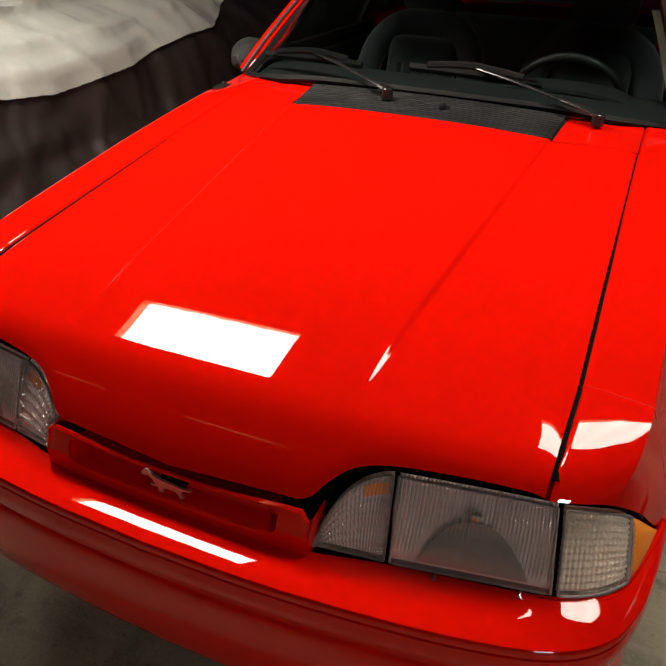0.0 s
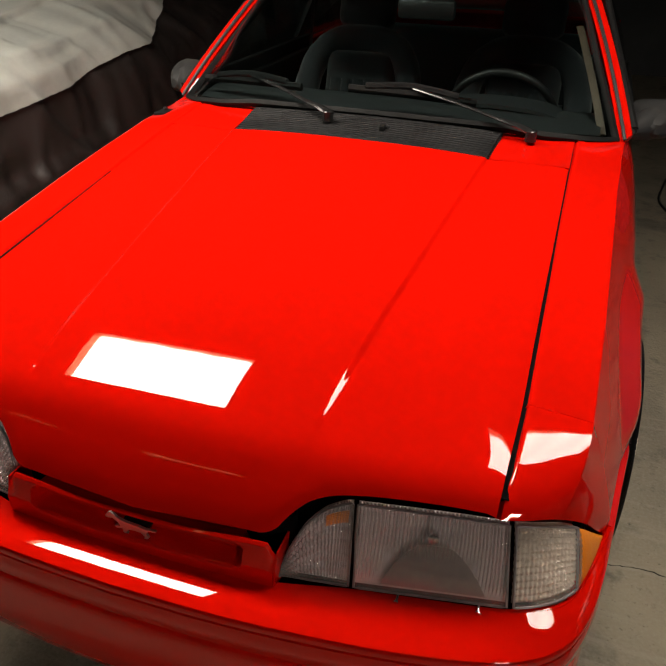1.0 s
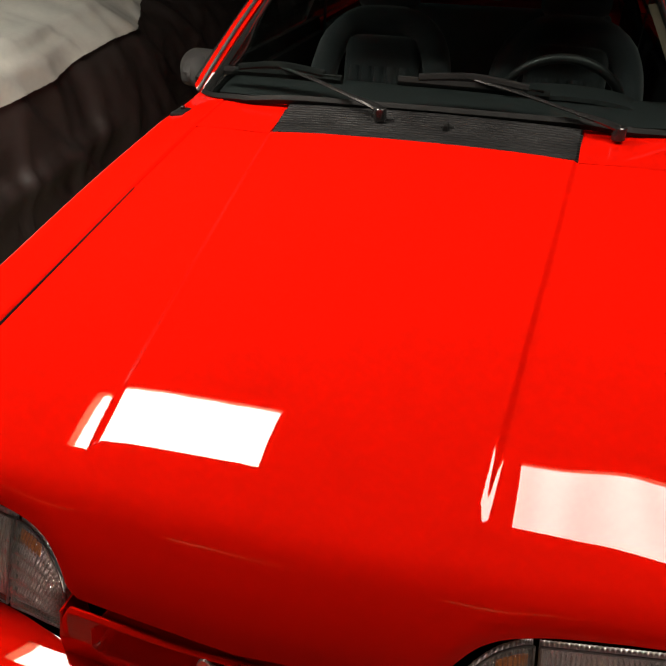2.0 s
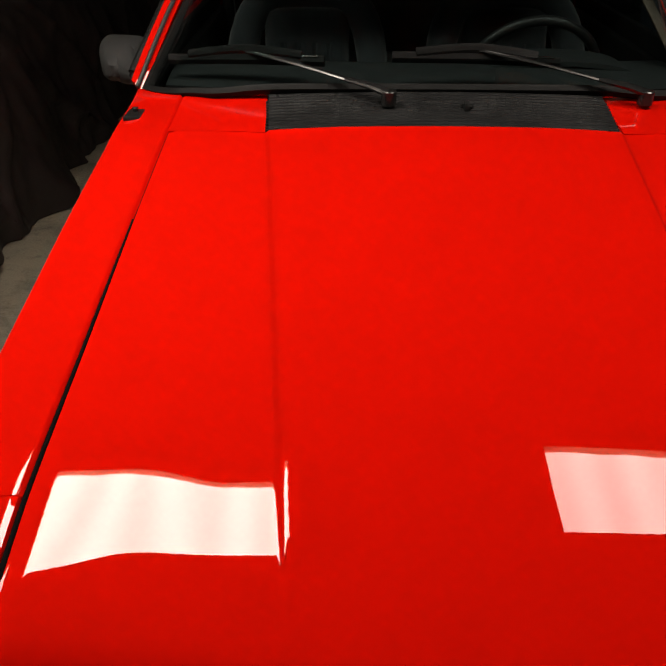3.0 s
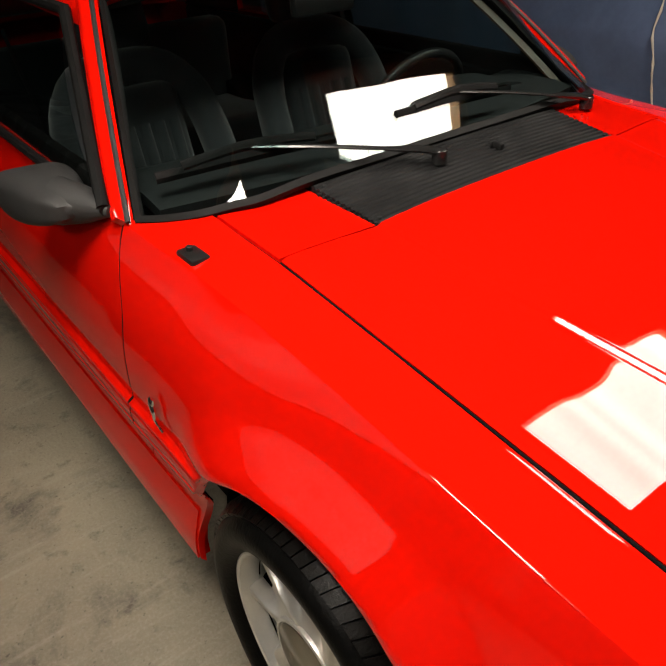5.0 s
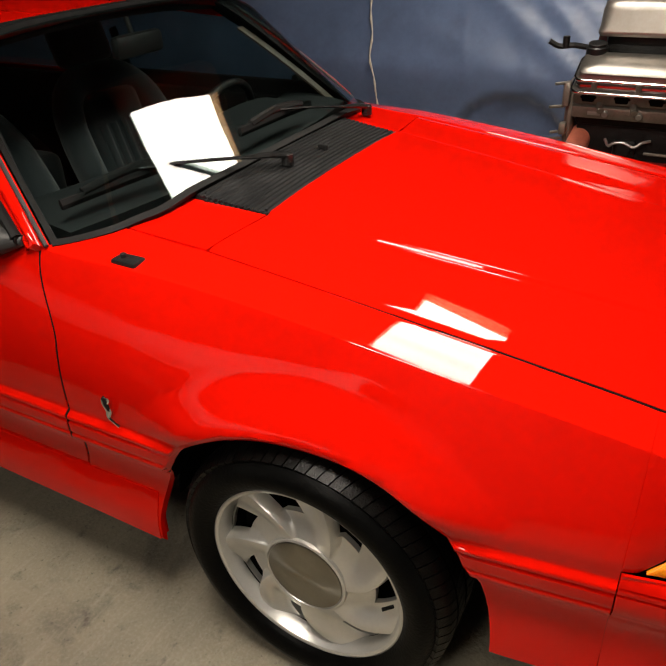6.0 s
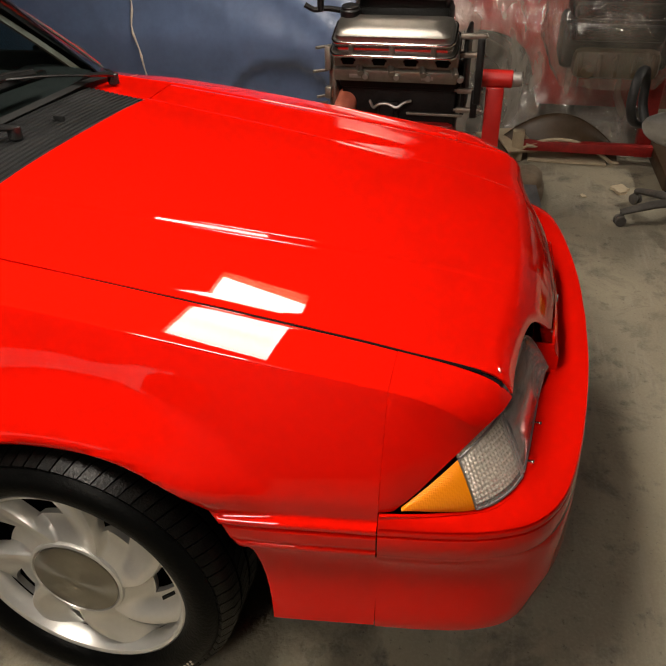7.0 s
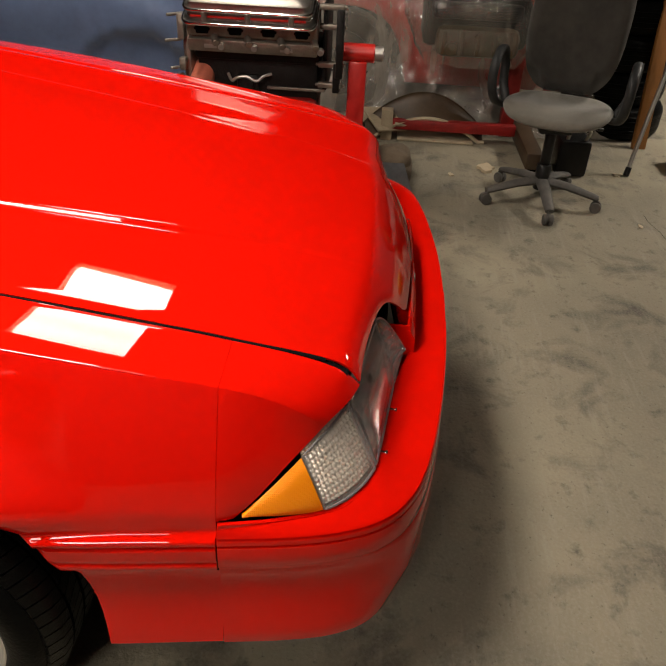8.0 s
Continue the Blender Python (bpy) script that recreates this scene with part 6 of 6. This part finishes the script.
seat_rows = cushion(0.215, 0.255, 2.7, 0.052, lambda x, y: 0.012 * (y / 0.255) ** 2 - 0.030 * float(smooth(-x, 0.07, 0.215)) + 0.02 * float(smooth(x, 0.08, 0.215)) - 0.05 * x)
cpart("seat", Mesh().grid(seat_rows + (2.015, -0.69, 0.482), True), CHAIR_GREY, "grey cloth seat", None, 60, True)
lean = Matrix.Translation((2.22, -0.68, 0.58)) @ pose(0, 0, 0, 0, 12, 0)
rows = []
for v in np.linspace(-1, 1, 27):
    row = []
    for u in np.linspace(-1, 1, 25):
        r = (abs(u) ** 4 + abs(v) ** 4) ** 0.25
        k = 1 if r < 1e-6 else max(abs(u), abs(v)) / r
        w = 0.195 + 0.035 * (1 - (v * 0.8 - 0.1) ** 2)
        row.append(tuple(lean @ Vector((0.02 - 0.05 * (u * k) ** 2 - 0.035 * smooth(-r, -1.02, -0.85) - 0.02 * np.cos(v * 2.0), u * k * w, 0.205 + v * k * 0.295))))
    rows.append(row)
cpart("backrest", panel(Mesh(), rows, (0.045, 0, 0)), CHAIR_BACK, "worn dark cloth backrest", None, 60, True)
cpart("back_bar", Mesh().tube([(2.08, -0.69, 0.40), (2.24, -0.69, 0.41), (2.285, -0.69, 0.50), (2.31, -0.69, 0.70)], 0.022, 10, 1.4, (0, 1, 0)), BLACK_PLASTIC, "", None, 45, True)
for sgn in (-1, 1):
    y = -0.69 + sgn * 0.275
    loop = curve([(2.07, y - sgn * 0.03, 0.43), (1.95, y + sgn * 0.015, 0.47), (1.88, y + sgn * 0.03, 0.56), (1.885, y + sgn * 0.03, 0.655), (1.96, y + sgn * 0.03, 0.70), (2.06, y + sgn * 0.03, 0.69), (2.12, y + sgn * 0.03, 0.62), (2.11, y + sgn * 0.02, 0.52), (2.06, y - sgn * 0.02, 0.44)], 44)
    cpart("arm_loop", Mesh().tube(loop, 0.017, 12, 1.3, (0, 1, 0)), GREY_PLASTIC, "black plastic arm loop", None, 60, True)

# ---- clutter on the floor ----
rows = []
for t in np.linspace(0, 1, 40):
    a = np.pi * (0.05 + 0.90 * t)
    y = 0.24 - 0.72 * t
    z = 0.02 + 0.25 * np.sin(a) ** 0.8
    rows.append([(3.02 + 0.05 * t + 0.10 * s - 0.04 * np.sin(3 * s), y + 0.02 * s, max(z - 0.10 * s ** 2 + 0.03 * s * np.sin(a), 0.01)) for s in np.linspace(-1, 1, 10)])
arch = thing("loose_wing", "loose brown wheel-arch panel lying on the floor", "car part", (3.02, -0.1, 0))
part("arch_panel", panel(Mesh(), rows, (0.008, 0, -0.006)), RUST, None, "brown curved panel").parent = arch
arch.children[0].matrix_parent_inverse = Matrix.Translation((-3.02, 0.1, 0))
lip = part("arch_lip", Mesh().tube([r[0] for r in rows], 0.012, 6), BEIGE)
lip.parent, lip.matrix_parent_inverse = arch, Matrix.Translation((-3.02, 0.1, 0))
arch.location.x = 2.86
for k, (x, y, z, a, b, w, l) in enumerate(((2.86, 0.12, 0.10, -18, 30, 0.24, 0.20), (2.84, 0.0, 0.13, -28, 12, 0.16, 0.13), (2.98, 0.22, 0.06, -10, 50, 0.24, 0.16))):
    solid("board", Mesh().box((w, l, 0.014), (0, 0, 0), 0.003, Matrix.Translation((x, y, z)) @ pose(0, 0, 0, 6, a, b)), BEIGE, "beige board offcut leaning among scrap", "board", group="scrap boards")
solid("board", Mesh().box((0.50, 0.46, 0.012), (3.02, -0.20, 0.008), 0.003), BEIGE, "flat beige board lying under the loose panel", "board", group="scrap boards")
rows = [[(2.14 + 0.13 * np.sign(np.cos(a)) * abs(np.cos(a)) ** 0.7 * k, 0.06 + 0.10 * np.sign(np.sin(a)) * abs(np.sin(a)) ** 0.7 * k, z + 0.012 * noise.noise(Vector((a, z * 20, 1)))) for a in np.linspace(0, 2 * np.pi, 30, endpoint=False)] for k, z in ((0.02, 0.006), (1.0, 0.006), (1.06, 0.05), (1.04, 0.10), (0.92, 0.108), (0.96, 0.118), (0.9, 0.15), (0.6, 0.172), (0.02, 0.178))]
solid("tool_bag", Mesh().grid(rows, True), TAN, "brown canvas tool bag on the floor", "bag", sharp=60)
solid("sheet_scrap", Mesh().box((0.24, 0.20, 0.008), (0, 0, 0), 0.002, Matrix.Translation((1.86, 0.06, 0.09)) @ pose(0, 0, 0, 10, -35, 20)), IRON_DARK, "grey sheet metal scrap leaning on the bag", "scrap")
for x, y, s, sd in ((2.26, -0.265, 0.022, 1), (2.38, -0.48, 0.06, 2), (1.75, -1.15, 0.018, 3), (2.42, -1.20, 0.03, 4), (1.2, -1.55, 0.05, 5)):
    pts = [(x + s * (1 + 0.9 * noise.noise(Vector((a * 1.7, sd + 0.37, 0.5)))) * np.cos(a), y + s * 0.7 * (1 + 0.9 * noise.noise(Vector((a * 1.7 + 9, sd + 0.37, 0.5)))) * np.sin(a)) for a in np.linspace(0, 2 * np.pi, 14, endpoint=False)]
    solid("debris", Mesh().prism(pts, s * 0.25, Matrix.Translation((0, 0, 0.001))), BEIGE, "pale scrap lying on the concrete", "debris", group="floor debris")


def loose_tyre(at, group):
    t = Mesh().lathe([(0.19, 0.02), (0.20, 0.0), (0.26, -0.002), (0.30, 0.01), (0.315, 0.03), (0.318, 0.10), (0.315, 0.17), (0.30, 0.19), (0.26, 0.202), (0.20, 0.20), (0.19, 0.18), (0.19, 0.02)], 56, Matrix.Translation(at))
    ob = solid("tyre", t, TYRE, "bald black tyre in a stack", "tyre", group=group)
    for k in range(4):
        g = Mesh().lathe([(0.3165, 0.052 + 0.028 * k), (0.3195, 0.054 + 0.028 * k), (0.3195, 0.070 + 0.028 * k), (0.3165, 0.072 + 0.028 * k)], 56, Matrix.Translation(at))
        part("tread_band", g, TYRE, ob)
    return ob


for k in range(5):
    loose_tyre((3.33 + 0.03 * (k % 2), -1.36 + 0.02 * (k % 3), 0.003 + 0.204 * k), "stack of tyres")
pole = thing("crutch", "bare metal pole leaning beside the tyres", "pole", (2.43, -1.26, 0))
for nm, a, b, r, mt in (("shaft", (2.43, -1.26, 0.03), (2.62, -1.40, 0.70), 0.012, STEEL), ("rubber_tip", (2.426, -1.257, 0.004), (2.438, -1.266, 0.05), 0.017, BLACK_PLASTIC), ("grip", (2.60, -1.385, 0.62), (2.64, -1.415, 0.76), 0.02, BEIGE)):
    o = part(nm, Mesh().rod(a, b, r, 14), mt)
    o.parent, o.matrix_parent_inverse = pole, Matrix.Translation((-2.43, 1.26, 0))
solid("plank", Mesh().box((0.03, 0.085, 1.3), (0, 0, 0.65), 0.004, Matrix.Translation((2.92, -1.46, 0.0)) @ pose(0, 0, 0, 2, 10, 10)), PLANK, "orange-brown plank leaning by the tyres", "plank")
box_y = solid("yellow_case", Mesh().box((0.22, 0.18, 0.16), (2.60, -1.66, 0.082), 0.02), material("yellow_plastic", (0.55, 0.42, 0.03), 0.5, vary=0.15, scale=9), "yellow plastic case on the floor", "case")
jack = thing("battery_charger", "small black charger box with a handle under the chair", "charger", (2.45, -0.93, 0))
for nm, ms, mt in (("case", Mesh().box((0.20, 0.17, 0.20), (2.45, -0.93, 0.102), 0.02), BLACK_PLASTIC), ("handle", Mesh().tube(curve([(2.38, -0.98, 0.20), (2.36, -0.985, 0.27), (2.36, -0.90, 0.29), (2.38, -0.88, 0.20)], 16), 0.010, 8), STEEL)):
    o = part(nm, ms, mt)
    o.parent, o.matrix_parent_inverse = jack, Matrix.Translation((-2.45, 0.93, 0))
cable = curve([(1.30, 4.6, 0.008), (1.22, 4.2, 0.008), (1.18, 3.9, 0.008), (1.24, 3.6, 0.008), (1.20, 3.3, 0.008), (1.30, 3.0, 0.008)], 50)
solid("cable", Mesh().tube(cable, 0.007, 8), BLACK_PLASTIC, "black cable lying on the floor", "cable")
